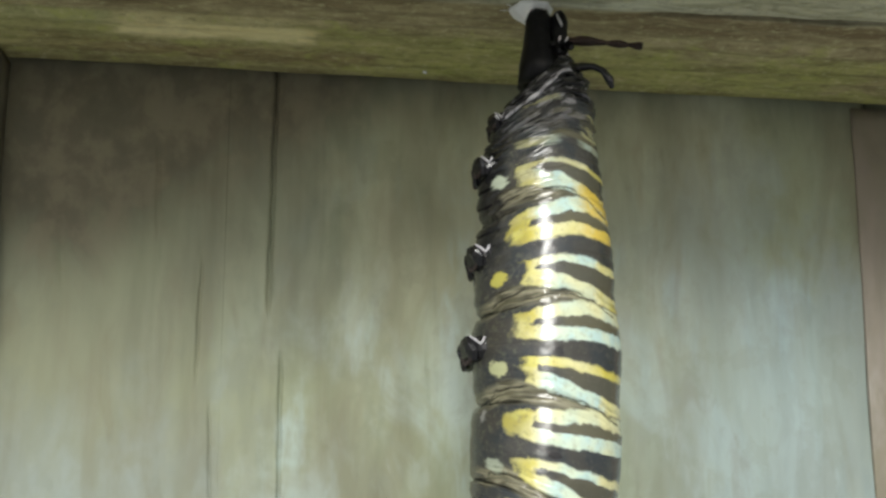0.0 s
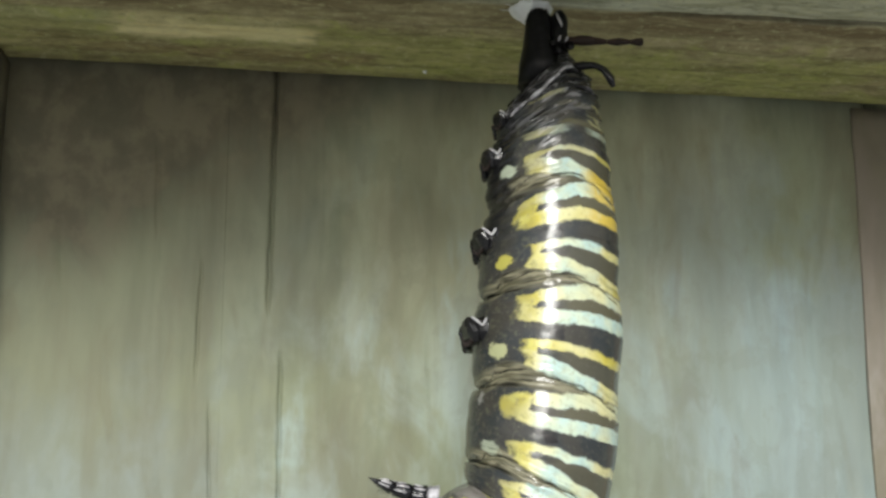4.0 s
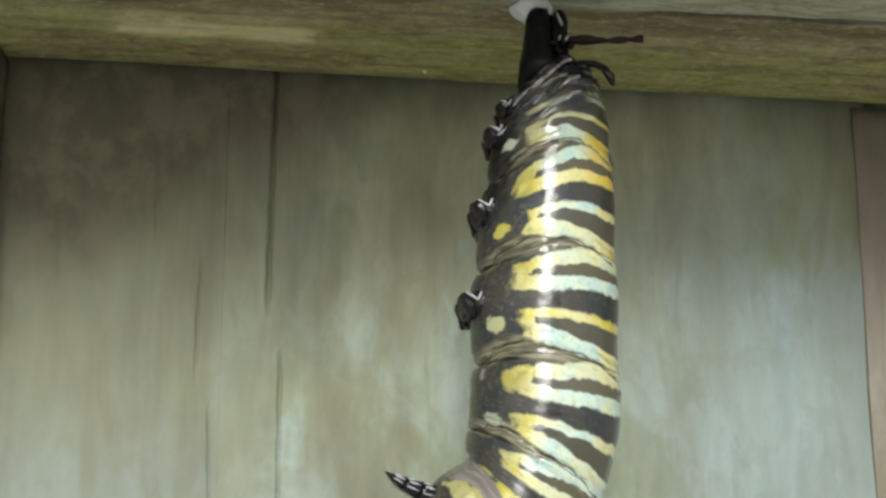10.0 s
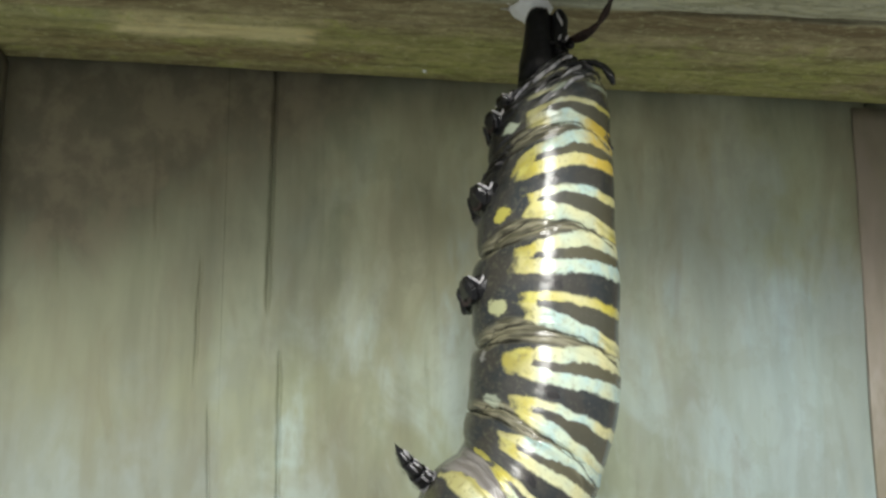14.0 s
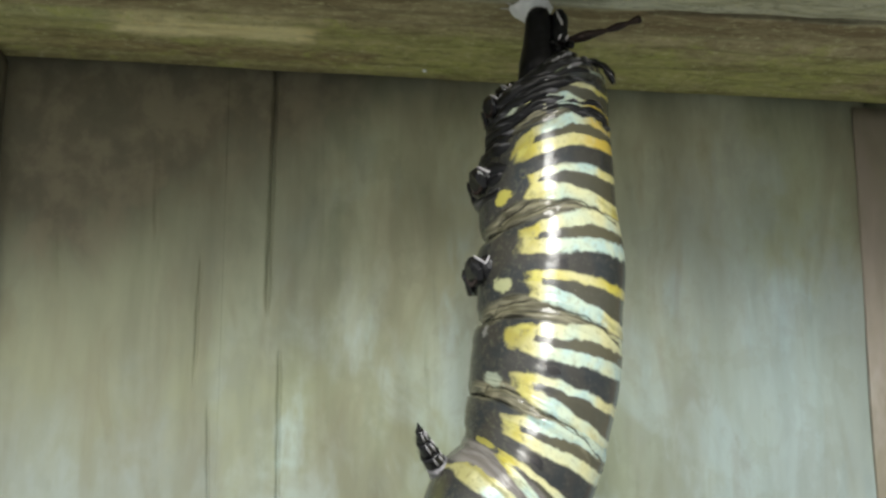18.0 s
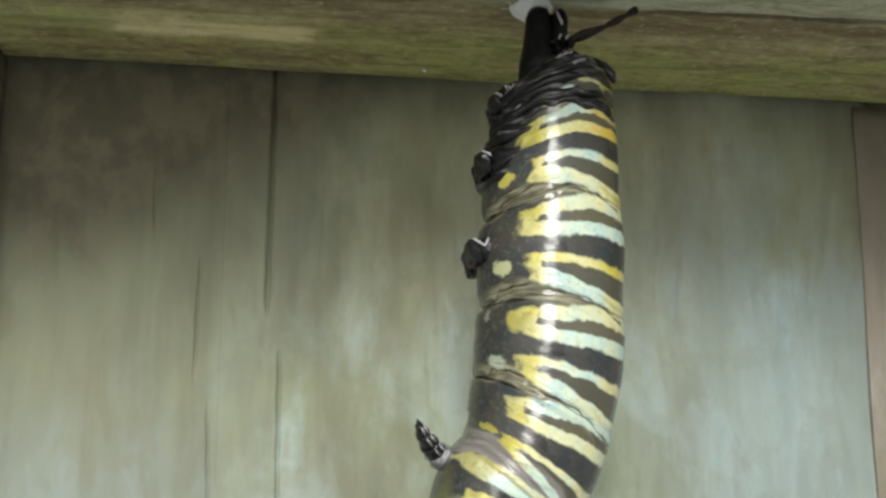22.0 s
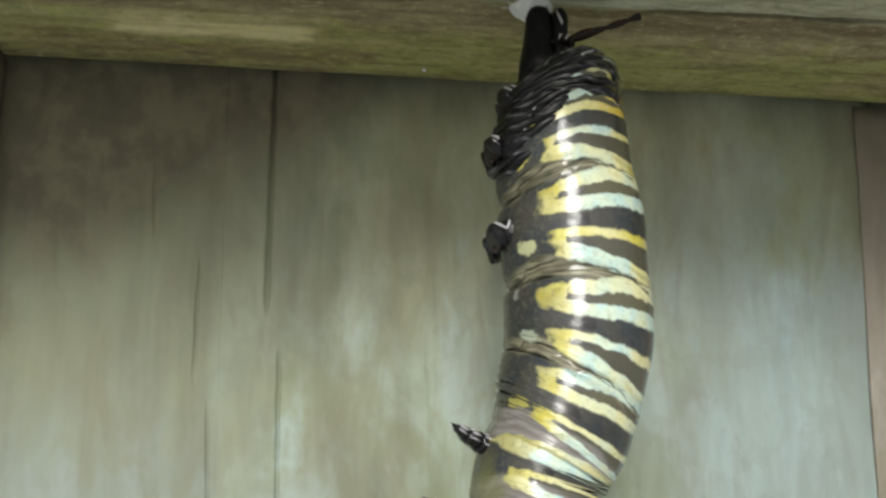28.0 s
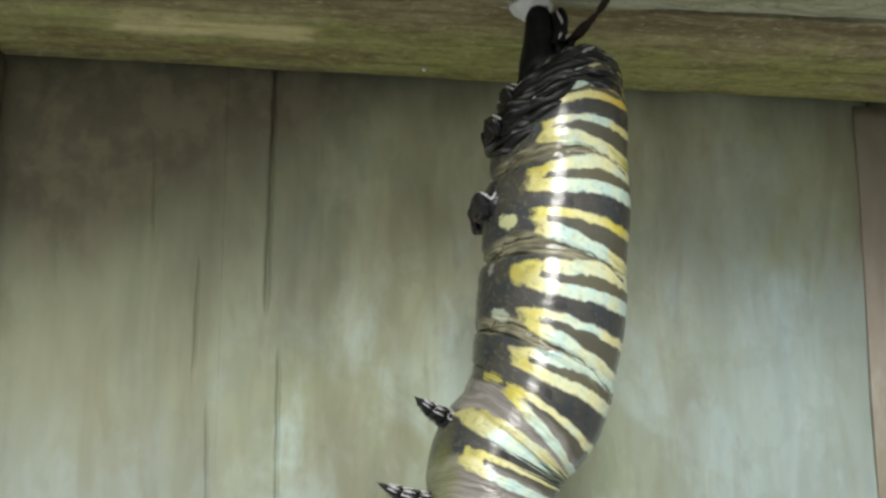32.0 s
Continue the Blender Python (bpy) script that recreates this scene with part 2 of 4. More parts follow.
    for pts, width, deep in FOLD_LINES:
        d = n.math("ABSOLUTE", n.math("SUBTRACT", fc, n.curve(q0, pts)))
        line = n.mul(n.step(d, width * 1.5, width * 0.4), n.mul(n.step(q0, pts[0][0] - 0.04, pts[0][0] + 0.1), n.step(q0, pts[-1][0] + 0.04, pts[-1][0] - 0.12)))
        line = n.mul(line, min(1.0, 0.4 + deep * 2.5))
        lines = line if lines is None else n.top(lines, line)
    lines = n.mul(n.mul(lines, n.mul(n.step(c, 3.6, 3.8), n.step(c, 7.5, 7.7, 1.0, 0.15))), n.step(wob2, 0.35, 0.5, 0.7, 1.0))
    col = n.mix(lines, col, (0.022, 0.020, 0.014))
    n.colour(col)
    amount = n.top(n.step(c, 4.2, 2.2), n.mul(fold, 0.3), 0.04)
    n.bump(n.mul(n.add(wr, n.mul(streak, fold)), amount), 0.9, 0.0006)
    n.rough(n.add(n.mul(wob2, 0.06), n.step(bright, 0.0, 1.0, 0.21, 0.17)))
    # fine rings round the skin draw the gloss out along the body
    along = n.t.nodes.new("ShaderNodeTangent")
    along.direction_type = "UV_MAP"
    along.uv_map = "skin"
    n.link(along.outputs[0], n.bsdf.inputs["Tangent"])
    n.bsdf.inputs["Anisotropic"].default_value = 0.95
    n.bsdf.inputs["Anisotropic Rotation"].default_value = 0.25
    n.bsdf.inputs["Specular IOR Level"].default_value = 0.72
    return n.mat


def plain(name, colour, rough, spec=0.5, var=0.3, scale=3000.0):
    n = Nodes(name, rough, spec)
    f = n.noise(n.coords(), scale, 3.0)
    n.colour(n.mix(n.step(f, 0.35, 0.65), tuple(x * (1 - var) for x in colour), tuple(min(1, x * (1 + var)) for x in colour)))
    n.bump(f, 0.4, 0.0001)
    return n.mat


def board_material(name, base, light, moss, seed=0.0, east_gain=1.0):
    """Weathered upright board: streaks, pale bleached patches, algae, the rail's shade painted in. Distances in metres.
    """
    n = Nodes(name, 0.62, 0.3)
    streak = n.noise(n.coords(scale=(1, 1, 0.30), place=(seed, 0, 0)), 420.0, 5.0, 0.55, 0.5)
    fibre = n.noise(n.coords(scale=(1, 1, 0.05), place=(seed, 3, 0)), 2600.0, 3.0, 0.6)
    blotch = n.noise(n.coords(scale=(1, 1, 0.55), place=(seed, 7, 0)), 150.0, 5.0, 0.6, 0.5)
    algae = n.noise(n.coords(scale=(1, 1, 0.4), place=(seed, 11, 0)), 75.0, 3.0, 0.5, 0.2)
    bleach = n.noise(n.coords(scale=(1, 1, 0.4), place=(seed, 17, 0)), 300.0, 4.0, 0.55)
    brown = n.noise(n.coords(scale=(1, 1, 0.3), place=(seed, 23, 0)), 210.0, 4.0, 0.55, 0.3)
    mott = n.noise(n.coords(scale=(1, 1, 0.8), place=(seed, 29, 0)), 520.0, 5.0, 0.6, 0.15)
    run_off = n.noise(n.coords(scale=(1, 1, 0.26), place=(seed, 31, 0)), 430.0, 4.0, 0.55, 0.8)     # long brown stains and paler runs between them
    dark = tuple(x * 0.66 for x in base)
    col = n.mix(n.step(streak, 0.28, 0.72), dark, base)
    place = n.t.nodes.new("ShaderNodeSeparateXYZ")
    n.link(n.coords(), place.inputs[0])
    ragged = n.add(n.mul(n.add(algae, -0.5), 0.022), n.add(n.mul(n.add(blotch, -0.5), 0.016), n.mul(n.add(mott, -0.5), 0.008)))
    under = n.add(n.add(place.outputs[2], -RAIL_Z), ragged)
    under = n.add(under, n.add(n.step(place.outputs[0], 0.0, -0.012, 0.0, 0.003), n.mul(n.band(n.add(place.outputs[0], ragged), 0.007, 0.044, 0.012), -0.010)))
    pale_lit_low = n.step(n.add(under, n.step(place.outputs[0], 0.008, -0.006, 0.0, 0.009)), -0.009, -0.022)             # pale patches low on the wall, painting in the stronger light there
    east = n.step(n.add(place.outputs[0], n.mul(ragged, 0.6)), 0.018, 0.038)      # weight towards the right, where the boards are paler and bluer
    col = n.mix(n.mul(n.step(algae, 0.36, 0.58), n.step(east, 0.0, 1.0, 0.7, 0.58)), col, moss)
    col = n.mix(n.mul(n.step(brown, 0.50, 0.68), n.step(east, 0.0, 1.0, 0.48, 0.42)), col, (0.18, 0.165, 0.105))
    pale_lit_low = n.mul(pale_lit_low, n.step(n.add(place.outputs[0], n.mul(ragged, 0.5)), -0.008, 0.005, 0.18, 1.0))
    col = n.mix(n.mul(n.mul(n.step(blotch, 0.44, 0.66), pale_lit_low), n.step(east, 0.0, 1.0, 0.42, 0.4)), col, light)
    # a paler olive-tan band across the middle, strongest near the rail
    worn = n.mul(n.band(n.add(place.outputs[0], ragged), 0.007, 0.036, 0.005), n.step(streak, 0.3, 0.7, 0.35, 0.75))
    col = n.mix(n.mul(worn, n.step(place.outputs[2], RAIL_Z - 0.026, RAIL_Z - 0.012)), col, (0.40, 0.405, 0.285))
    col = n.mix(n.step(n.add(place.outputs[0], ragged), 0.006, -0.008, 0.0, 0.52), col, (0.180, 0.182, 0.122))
    col = n.mix(n.mul(n.mul(n.step(bleach, 0.54, 0.70), pale_lit_low), 0.5), col, light)
    col = n.mix(n.mul(n.mul(east, east_gain), n.step(under, -0.010, -0.024, 0.05, 0.58)), col, (0.268, 0.350, 0.385))
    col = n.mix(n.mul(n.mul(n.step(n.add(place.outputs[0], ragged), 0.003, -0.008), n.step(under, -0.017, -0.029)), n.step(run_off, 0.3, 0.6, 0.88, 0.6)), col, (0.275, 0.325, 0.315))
    # brown stain under the rail, darkened to paint in the rail's shade
    stain_and_shade = n.mul(n.mul(n.step(under, -0.0125, -0.0045), n.step(n.add(place.outputs[0], ragged), 0.005, 0.018, 1.0, 0.62)), n.step(east, 0.0, 1.0, 0.92, 0.68))
    col = n.mix(stain_and_shade, col, n.mix(n.step(mott, 0.34, 0.66), (0.094, 0.083, 0.056), (0.172, 0.155, 0.105)))
    runs = n.noise(n.coords(scale=(1, 1, 0.22), place=(seed, 37, 0)), 240.0, 4.0, 0.55, 0.8)
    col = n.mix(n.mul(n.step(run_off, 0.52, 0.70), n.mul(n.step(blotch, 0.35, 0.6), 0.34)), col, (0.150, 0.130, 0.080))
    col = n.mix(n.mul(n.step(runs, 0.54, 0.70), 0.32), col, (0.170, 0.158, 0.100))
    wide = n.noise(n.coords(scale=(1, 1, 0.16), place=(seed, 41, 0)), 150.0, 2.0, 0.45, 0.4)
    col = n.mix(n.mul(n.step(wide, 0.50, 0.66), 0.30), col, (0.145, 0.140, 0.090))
    col = n.mix(n.mul(n.mul(n.step(run_off, 0.42, 0.28), pale_lit_low), 0.15), col, light)
    col = n.mix(n.mul(n.step(mott, 0.50, 0.40), 0.16), col, tuple(x * 0.6 for x in base))
    col = n.mix(n.mul(n.step(fibre, 0.55, 0.75), 0.06), col, tuple(x * 0.5 for x in base))
    n.colour(col)
    n.bump(n.add(n.mul(streak, 0.6), n.add(n.mul(mott, 0.3), n.mul(fibre, 0.08))), 0.15, 0.0003)
    return n.mat


def rail_material():
    """Underside of the rail: grain along x, bands of brown, grey and algae green."""
    n = Nodes("rail_wood", 0.7, 0.25)
    grain = n.noise(n.coords(scale=(0.30, 1, 1)), 640.0, 6.0, 0.66, 0.9)
    tuft = n.noise(n.coords(scale=(0.8, 1, 1), place=(5, 0, 0)), 520.0, 5.0, 0.7, 0.3)
    band = n.noise(n.coords(scale=(0.03, 1, 1), place=(0, 2, 0)), 260.0, 4.0, 0.6, 0.2)
    moss = n.noise(n.coords(scale=(0.5, 1, 1), place=(3, 0, 0)), 190.0, 6.0, 0.66, 0.4)
    speck = n.noise(n.coords(scale=(0.7, 1, 1)), 1900.0, 4.0, 0.75)
    sep = n.t.nodes.new("ShaderNodeSeparateXYZ")
    n.link(n.coords(), sep.inputs[0])
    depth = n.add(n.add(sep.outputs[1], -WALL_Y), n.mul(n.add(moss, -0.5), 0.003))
    col = n.mix(n.step(grain, 0.33, 0.66), (0.29, 0.235, 0.125), (0.50, 0.43, 0.245))
    col = n.mix(n.mul(n.step(band, 0.5, 0.62), 0.5), col, (0.62, 0.53, 0.27))
    tan = n.mul(n.band(depth, -0.0100, -0.0058, 0.0007), n.step(n.add(sep.outputs[0], n.mul(n.add(moss, -0.5), 0.02)), 0.010, 0.002))
    bare = n.step(n.add(sep.outputs[0], n.mul(n.add(grain, -0.5), 0.004)), -0.0095, -0.0070)
    col = n.mix(n.mul(tan, n.step(moss, 0.35, 0.6, 0.8, 0.35)), col, n.mix(bare, (0.47, 0.48, 0.22), (0.80, 0.71, 0.37)))
    line = n.band(n.add(depth, n.mul(n.add(band, -0.5), 0.002)), -0.0150, -0.0118, 0.0008)
    col = n.mix(n.mul(line, n.step(grain, 0.3, 0.6, 0.75, 0.25)), col, (0.19, 0.135, 0.07))
    across = n.step(n.add(sep.outputs[0], n.mul(n.add(moss, -0.5), 0.02)), 0.002, 0.016, 0.6, 1.0)
    green = n.mul(n.mul(n.step(moss, 0.30, 0.50), across), n.band(depth, -0.0088, 0.001, 0.0013))
    col = n.mix(n.mul(green, 0.85), col, n.mix(n.step(grain, 0.35, 0.6), (0.265, 0.27, 0.08), (0.48, 0.475, 0.17)))
    soil = n.mul(n.band(depth, -0.0052, -0.0024, 0.0006), n.band(n.add(sep.outputs[0], n.mul(n.add(moss, -0.5), 0.02)), -0.011, 0.008, 0.002))
    col = n.mix(n.mul(soil, 0.65), col, n.mix(n.step(grain, 0.35, 0.6), (0.20, 0.145, 0.065), (0.36, 0.28, 0.13)))
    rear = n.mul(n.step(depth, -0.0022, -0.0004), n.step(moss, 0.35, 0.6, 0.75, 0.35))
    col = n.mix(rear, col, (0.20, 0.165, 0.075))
    grey = n.mul(n.step(depth, -0.0140, -0.0155), n.step(sep.outputs[0], 0.030, 0.018, 0.7, 1.0))
    col = n.mix(n.mul(grey, 0.8), col, n.mix(n.step(grain, 0.4, 0.6), (0.40, 0.42, 0.31), (0.68, 0.71, 0.58)))
    worn = n.mul(n.band(n.add(depth, n.mul(sep.outputs[0], -0.05)), -0.0084, -0.0062, 0.0006), n.band(n.add(sep.outputs[0], n.mul(n.add(grain, -0.5), 0.004)), -0.0075, 0.0038, 0.0007))
    col = n.mix(n.mul(worn, 0.9), col, n.mix(n.step(grain, 0.35, 0.6), (0.84, 0.72, 0.38), (0.93, 0.83, 0.48)))
    col = n.mix(n.mul(n.step(tuft, 0.52, 0.64), n.mul(n.band(depth, -0.0105, 0.001, 0.0015), 0.7)), col, (0.47, 0.48, 0.15))
    col = n.mix(n.mul(n.step(tuft, 0.46, 0.34), 0.4), col, (0.20, 0.155, 0.08))
    col = n.mix(n.mul(n.step(speck, 0.54, 0.66), 0.5), col, (0.68, 0.65, 0.38))
    col = n.mix(n.mul(n.step(speck, 0.47, 0.34), 0.4), col, (0.13, 0.11, 0.06))
    col = n.mix(n.mul(worn, 0.6), col, n.mix(n.step(grain, 0.35, 0.6), (0.80, 0.70, 0.33), (0.93, 0.84, 0.46)))
    crack = n.add(n.add(n.add(sep.outputs[1], -WALL_Y), n.mul(n.add(sep.outputs[0], -0.0233), 0.042)), n.mul(n.add(band, -0.5), 0.0007))
    crack = n.mul(n.band(crack, -0.01458, -0.01424, 0.00012), n.step(n.add(sep.outputs[0], n.mul(grain, 0.003)), 0.0238, 0.0252))
    col = n.mix(n.mul(crack, n.step(grain, 0.25, 0.5, 0.95, 0.6)), col, (0.04, 0.03, 0.018))   # dirt in the crack, with its shade painted in
    n.colour(col)
    n.bump(n.add(n.mul(grain, 0.7), n.mul(speck, 0.3)), 0.5, 0.0004)
    return n.mat


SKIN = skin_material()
BLACK = plain("black_horn", (0.010, 0.010, 0.012), 0.24, 0.5)
PALE = plain("pale_mark", (0.50, 0.49, 0.51), 0.35, 0.5, 0.15)


def folded_material():
    n = Nodes("folded_skin", 0.34, 0.38)
    f = n.noise(n.coords(scale=(0.25, 0.25, 1)), 2600.0, 3.0, 0.6, 0.2)
    # paler streaks stand for the sky's reflection on the black folds
    n.colour(n.mix(n.step(f, 0.53, 0.66), (0.006, 0.006, 0.007), (0.13, 0.128, 0.14)))
    n.bump(f, 0.4, 0.0001)
    return n.mat


FOLDED = folded_material()
PALE_SKIN_AND_GLINT = plain("pale_skin_and_glint", (0.34, 0.335, 0.36), 0.35, 0.5, 0.6, 1500.0)
HIDE = plain("black_hide", (0.006, 0.006, 0.007), 0.42, 0.22, 0.4, 2200.0)
CLAW = plain("brown_claw", (0.020, 0.011, 0.008), 0.45, 0.25)
SILK = plain("white_silk", (0.95, 0.97, 0.96), 0.6, 0.5, 0.03)
SILK.node_tree.nodes["Principled BSDF"].inputs["Sheen Weight"].default_value = 1.0
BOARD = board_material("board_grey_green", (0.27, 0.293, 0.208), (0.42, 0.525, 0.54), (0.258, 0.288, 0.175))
BOARD_SIDE = board_material("board_pinkish", (0.27, 0.228, 0.20), (0.36, 0.34, 0.31), (0.24, 0.215, 0.17), 5.0, 0.0)
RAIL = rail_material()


def ground_material():
    n = Nodes("ground_gravel", 0.9, 0.2)
    a = n.noise(n.coords(), 3.0, 6.0)
    b = n.noise(n.coords(), 60.0, 4.0)
    n.colour(n.mix(n.add(n.mul(a, 0.5), n.mul(b, 0.5)), (0.31, 0.305, 0.28), (0.50, 0.495, 0.47)))
    n.bump(b, 0.6, 0.01)
    return n.mat


GROUND = ground_material()


# ---- mesh helpers ----
def grid_mesh(name, xs, zs, place, mats):
    """A mesh of a grid of points; place(x, z) gives each point."""
    verts = [place(x, z) for z in zs for x in xs]
    nx, nz = len(xs), len(zs)
    faces = []
    for j in range(nz - 1):
        for i in range(nx - 1):
            k = i + 1
            faces.append((j * nx + i, j * nx + k, (j + 1) * nx + k, (j + 1) * nx + i))
    me = bpy.data.meshes.new(name)
    me.from_pydata(verts, [], faces)
    for m in mats:
        me.materials.append(m)
    me.polygons.foreach_set("use_smooth", [True] * len(faces))
    return me


def part(name, data, parent, label="", m=None):
    """Links a bmesh or mesh as one object under parent."""
    if isinstance(data, bmesh.types.BMesh):
        me = bpy.data.meshes.new(name)
        data.to_mesh(me)
        data.free()
        data = me
    ob = new(name, data)
    ob.parent = parent
    if m is not None:
        ob.matrix_basis = m
    return tagged(ob, label)


def with_mats(bm, name, *mats):
    me = bpy.data.meshes.new(name)
    bm.to_mesh(me)
    bm.free()
    for m in mats:
        me.materials.append(m)
    me.polygons.foreach_set("use_smooth", [True] * len(me.polygons))
    return me


def tube(bm, points, radii, n=10, mat=0, squash=1.0):
    """A capped tube along points."""
    rings = []
    for i, p in enumerate(points):
        p = Vector(p)
        d = (Vector(points[min(i + 1, len(points) - 1)]) - Vector(points[max(i - 1, 0)])).normalized()
        side = d.cross(Vector((0.123, 1, 0.057))).normalized()
        other = d.cross(side)
        rings.append([bm.verts.new(p + radii[i] * (side * math.cos(a) + other * squash * math.sin(a))) for a in [k * math.tau / n for k in range(n)]])
    for r, s in zip(rings, rings[1:]):
        for k in range(n):
            f = bm.faces.new((r[k], r[(k + 1) % n], s[(k + 1) % n], s[k]))
            f.material_index = mat
    for r in (rings[0][::-1], rings[-1]):
        f = bm.faces.new(r)
        f.material_index = mat
    return rings


# ---- ground ----
# added out of view, pale so that it bounces light under the rail
bm = bmesh.new()
bmesh.ops.create_grid(bm, x_segments=8, y_segments=8, size=2500)
ground = new("ground", with_mats(bm, "ground", GROUND))
tagged(ground, "pale gravel ground before the board wall", "ground", kind="structure")


# ---- board wall ----
def spaced(lo, hi, n):
    return [lo + (hi - lo) * i / (n - 1) for i in range(n)]


# cracks: x and z of the upper end, x and z of the lower end, width, depth, in millimetres from the rail
CRACKS = [(1.95, 2.0, 1.75, -16.8, 0.14, 0.36), (2.62, -18.6, 2.9, -40.0, 0.10, 0.22), (-5.75, -4.6, -5.5, -11.8, 0.16, 0.10),
          (-2.6, -12.6, -2.8, -21.3, 0.10, 0.14), (-1.85, -22.0, -1.2, -40.0, 0.08, 0.12), (-11.6, -11.0, -11.4, -15.5, 0.16, 0.08),
          (5.4, -4.0, 5.5, -12.0, 0.2, 0.05), (26.9, -26.0, 26.7, -40.0, 0.26, 0.12), (12.4, -17.0, 12.6, -23.0, 0.22, 0.08)]


def board_relief(x, z):
    """Depth, in millimetres, of the board's face at x, z in millimetres."""
    d = 0.12 * (noise.noise((x * 0.8, z * 0.12, 1.7)) + 0.22 * noise.noise((x * 2.0, z * 0.4, 5.1)) + 0.04 * noise.noise((x * 6.0, z * 0.6, 9.0)))
    d += 0.25 * noise.noise((x * 0.11, z * 0.03, 3.0))
    for xa, za, xb, zb, w, deep in CRACKS:
        if zb - 2 < z < za + 2 and abs(x - xa) < 3:
            f = (z - za) / (zb - za)
            f = min(1.0, max(0.0, f))
            mid = xa + (xb - xa) * f + 0.10 * noise.noise((z * 0.45, xa, 0)) + 0.05 * noise.noise((z * 1.6, xa, 4))
            end = min(1.0, max(0.0, (za - z) / 1.2)) * min(1.0, max(0.0, (z - zb) / 2.0))
            ww = w * (0.6 + 0.7 * noise.noise((z * 0.3, xa, 8)) ** 2 + 0.4 * end)
            d -= deep * end * math.exp(-((x - mid) / ww) ** 2)
    return d


def board(name, x0, x1, fine, mat, label, proud=0.0):
    """One upright board of the wall, x0 to x1 in millimetres, with thickness and rounded long edges."""
    nx = int((x1 - x0) * (8 if fine else 0.6)) + 4
    xs = spaced(x0, x1, nx)
    if fine:                                      # closer lines along the cracks
        xs = sorted(xs + [c[0] + (c[2] - c[0]) * f + d * 0.05 for c in CRACKS for f in (0.5,) for d in range(-9, 10)])
    zs = spaced(3.0, -32.0, 150 if fine else 24) + [-36, -42, -52, -70, -100, -150, -250, -400, -700, -1000, -1205]
    zs = [36.0, 12.0] + zs

    def place(x, z):
        edge = min(x - x0, x1 - x)
        roundness = 0.5 * max(0.0, 1 - edge / 0.6) ** 2
        return (x * MM, WALL_Y - (board_relief(x, z) + proud - roundness) * MM, RAIL_Z + z * MM)

    me = grid_mesh(name, xs, zs, place, [mat])
    bm = bmesh.new()
    bm.from_mesh(me)
    rim = [e for e in bm.edges if e.is_boundary]
    got = bmesh.ops.extrude_edge_only(bm, edges=rim)
    for v in [g for g in got["geom"] if isinstance(g, bmesh.types.BMVert)]:
        v.co.y = WALL_Y + 0.016
    bmesh.ops.holes_fill(bm, edges=[e for e in bm.edges if e.is_boundary], sides=0)
    bmesh.ops.recalc_face_normals(bm, faces=bm.faces)
    bm.to_mesh(me)
    bm.free()
    me.polygons.foreach_set("use_smooth", [True] * len(me.polygons))
    return part(name, me, wall, label)


wall = new("wall_north")
tagged(wall, "weathered grey-green upright board wall with cracks and streaks", "wall", kind="structure")
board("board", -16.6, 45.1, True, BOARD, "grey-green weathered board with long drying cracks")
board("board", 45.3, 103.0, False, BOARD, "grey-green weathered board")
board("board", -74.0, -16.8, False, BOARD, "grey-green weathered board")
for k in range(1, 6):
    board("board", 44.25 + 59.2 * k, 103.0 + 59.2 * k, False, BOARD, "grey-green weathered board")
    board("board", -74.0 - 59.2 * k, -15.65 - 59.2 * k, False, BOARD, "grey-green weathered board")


def batten(name, x0, x1, proud, label, cut=0.7):
    """An upright batten on the wall, with rounded edges and a worn face."""
    bm = bmesh.new()
    rings = []
    zs = [-1190.0, -600.0, -200.0, -90.0] + spaced(-45.0, -0.2, 46)
    for z in zs:
        ring = []
        for x, y in ((x0, 0.3), (x0, -proud + cut), (x0 + 0.25 * cut, -proud + 0.25 * cut), (x0 + cut, -proud), (x1 - cut, -proud), (x1 - 0.25 * cut, -proud + 0.25 * cut), (x1, -proud + cut), (x1, -proud * 0.5), (x1, 0.3)):
            j = 0.18 * noise.noise((x * 0.4, y * 0.8, z * 0.12))
            ring.append(bm.verts.new(((x + j) * MM, WALL_Y + (y + j) * MM, RAIL_Z + z * MM)))
        rings.append(ring)
    for p, q in zip(rings, rings[1:]):
        for k in range(len(p)):
            m = (k + 1) % len(p)
            bm.faces.new((p[k], p[m], q[m], q[k]))
    for ring in (rings[0], rings[-1]):
        bm.faces.new(ring)
    bmesh.ops.recalc_face_normals(bm, faces=bm.faces)
    ob = new(name, with_mats(bm, name, BOARD_SIDE))
    tagged(ob, label, "batten", kind="structure")
    return ob


batten("trim_1", -55.0, -15.5, 3.0, "pinkish grey upright wooden batten on the board wall")
batten("trim_2", 43.8, 84.0, 0.12, "pinkish grey upright wooden batten on the board wall", 0.1)


# ---- rail ----
def rail_relief(x, y):
    """Height, in millimetres, of the underside at x, y in millimetres; y is from the wall."""
    h = 0.10 * (noise.noise((x * 0.06, y * 1.1, 0)) + 0.6 * noise.noise((x * 0.15, y * 3.2, 4)) + 0.35 * noise.noise((x * 0.5, y * 6.0, 8)))
    h += 0.16 * noise.noise((x * 0.05, y * 0.25, 2))
    mid = -14.4 - 0.042 * (x - 23.3) + 0.14 * noise.noise((x * 0.35, 3, 3))
    if 22.5 < x < 60:
        h += 0.5 * min(1, (x - 22.5) / 3) * (1 - 0.5 * min(1, max(0, (x - 28) / 12))) * math.exp(-((y - mid) / 0.24) ** 2)
    h += 0.22 * math.exp(-((y + 9.6 + 0.03 * x) / 0.5) ** 2)
    return h


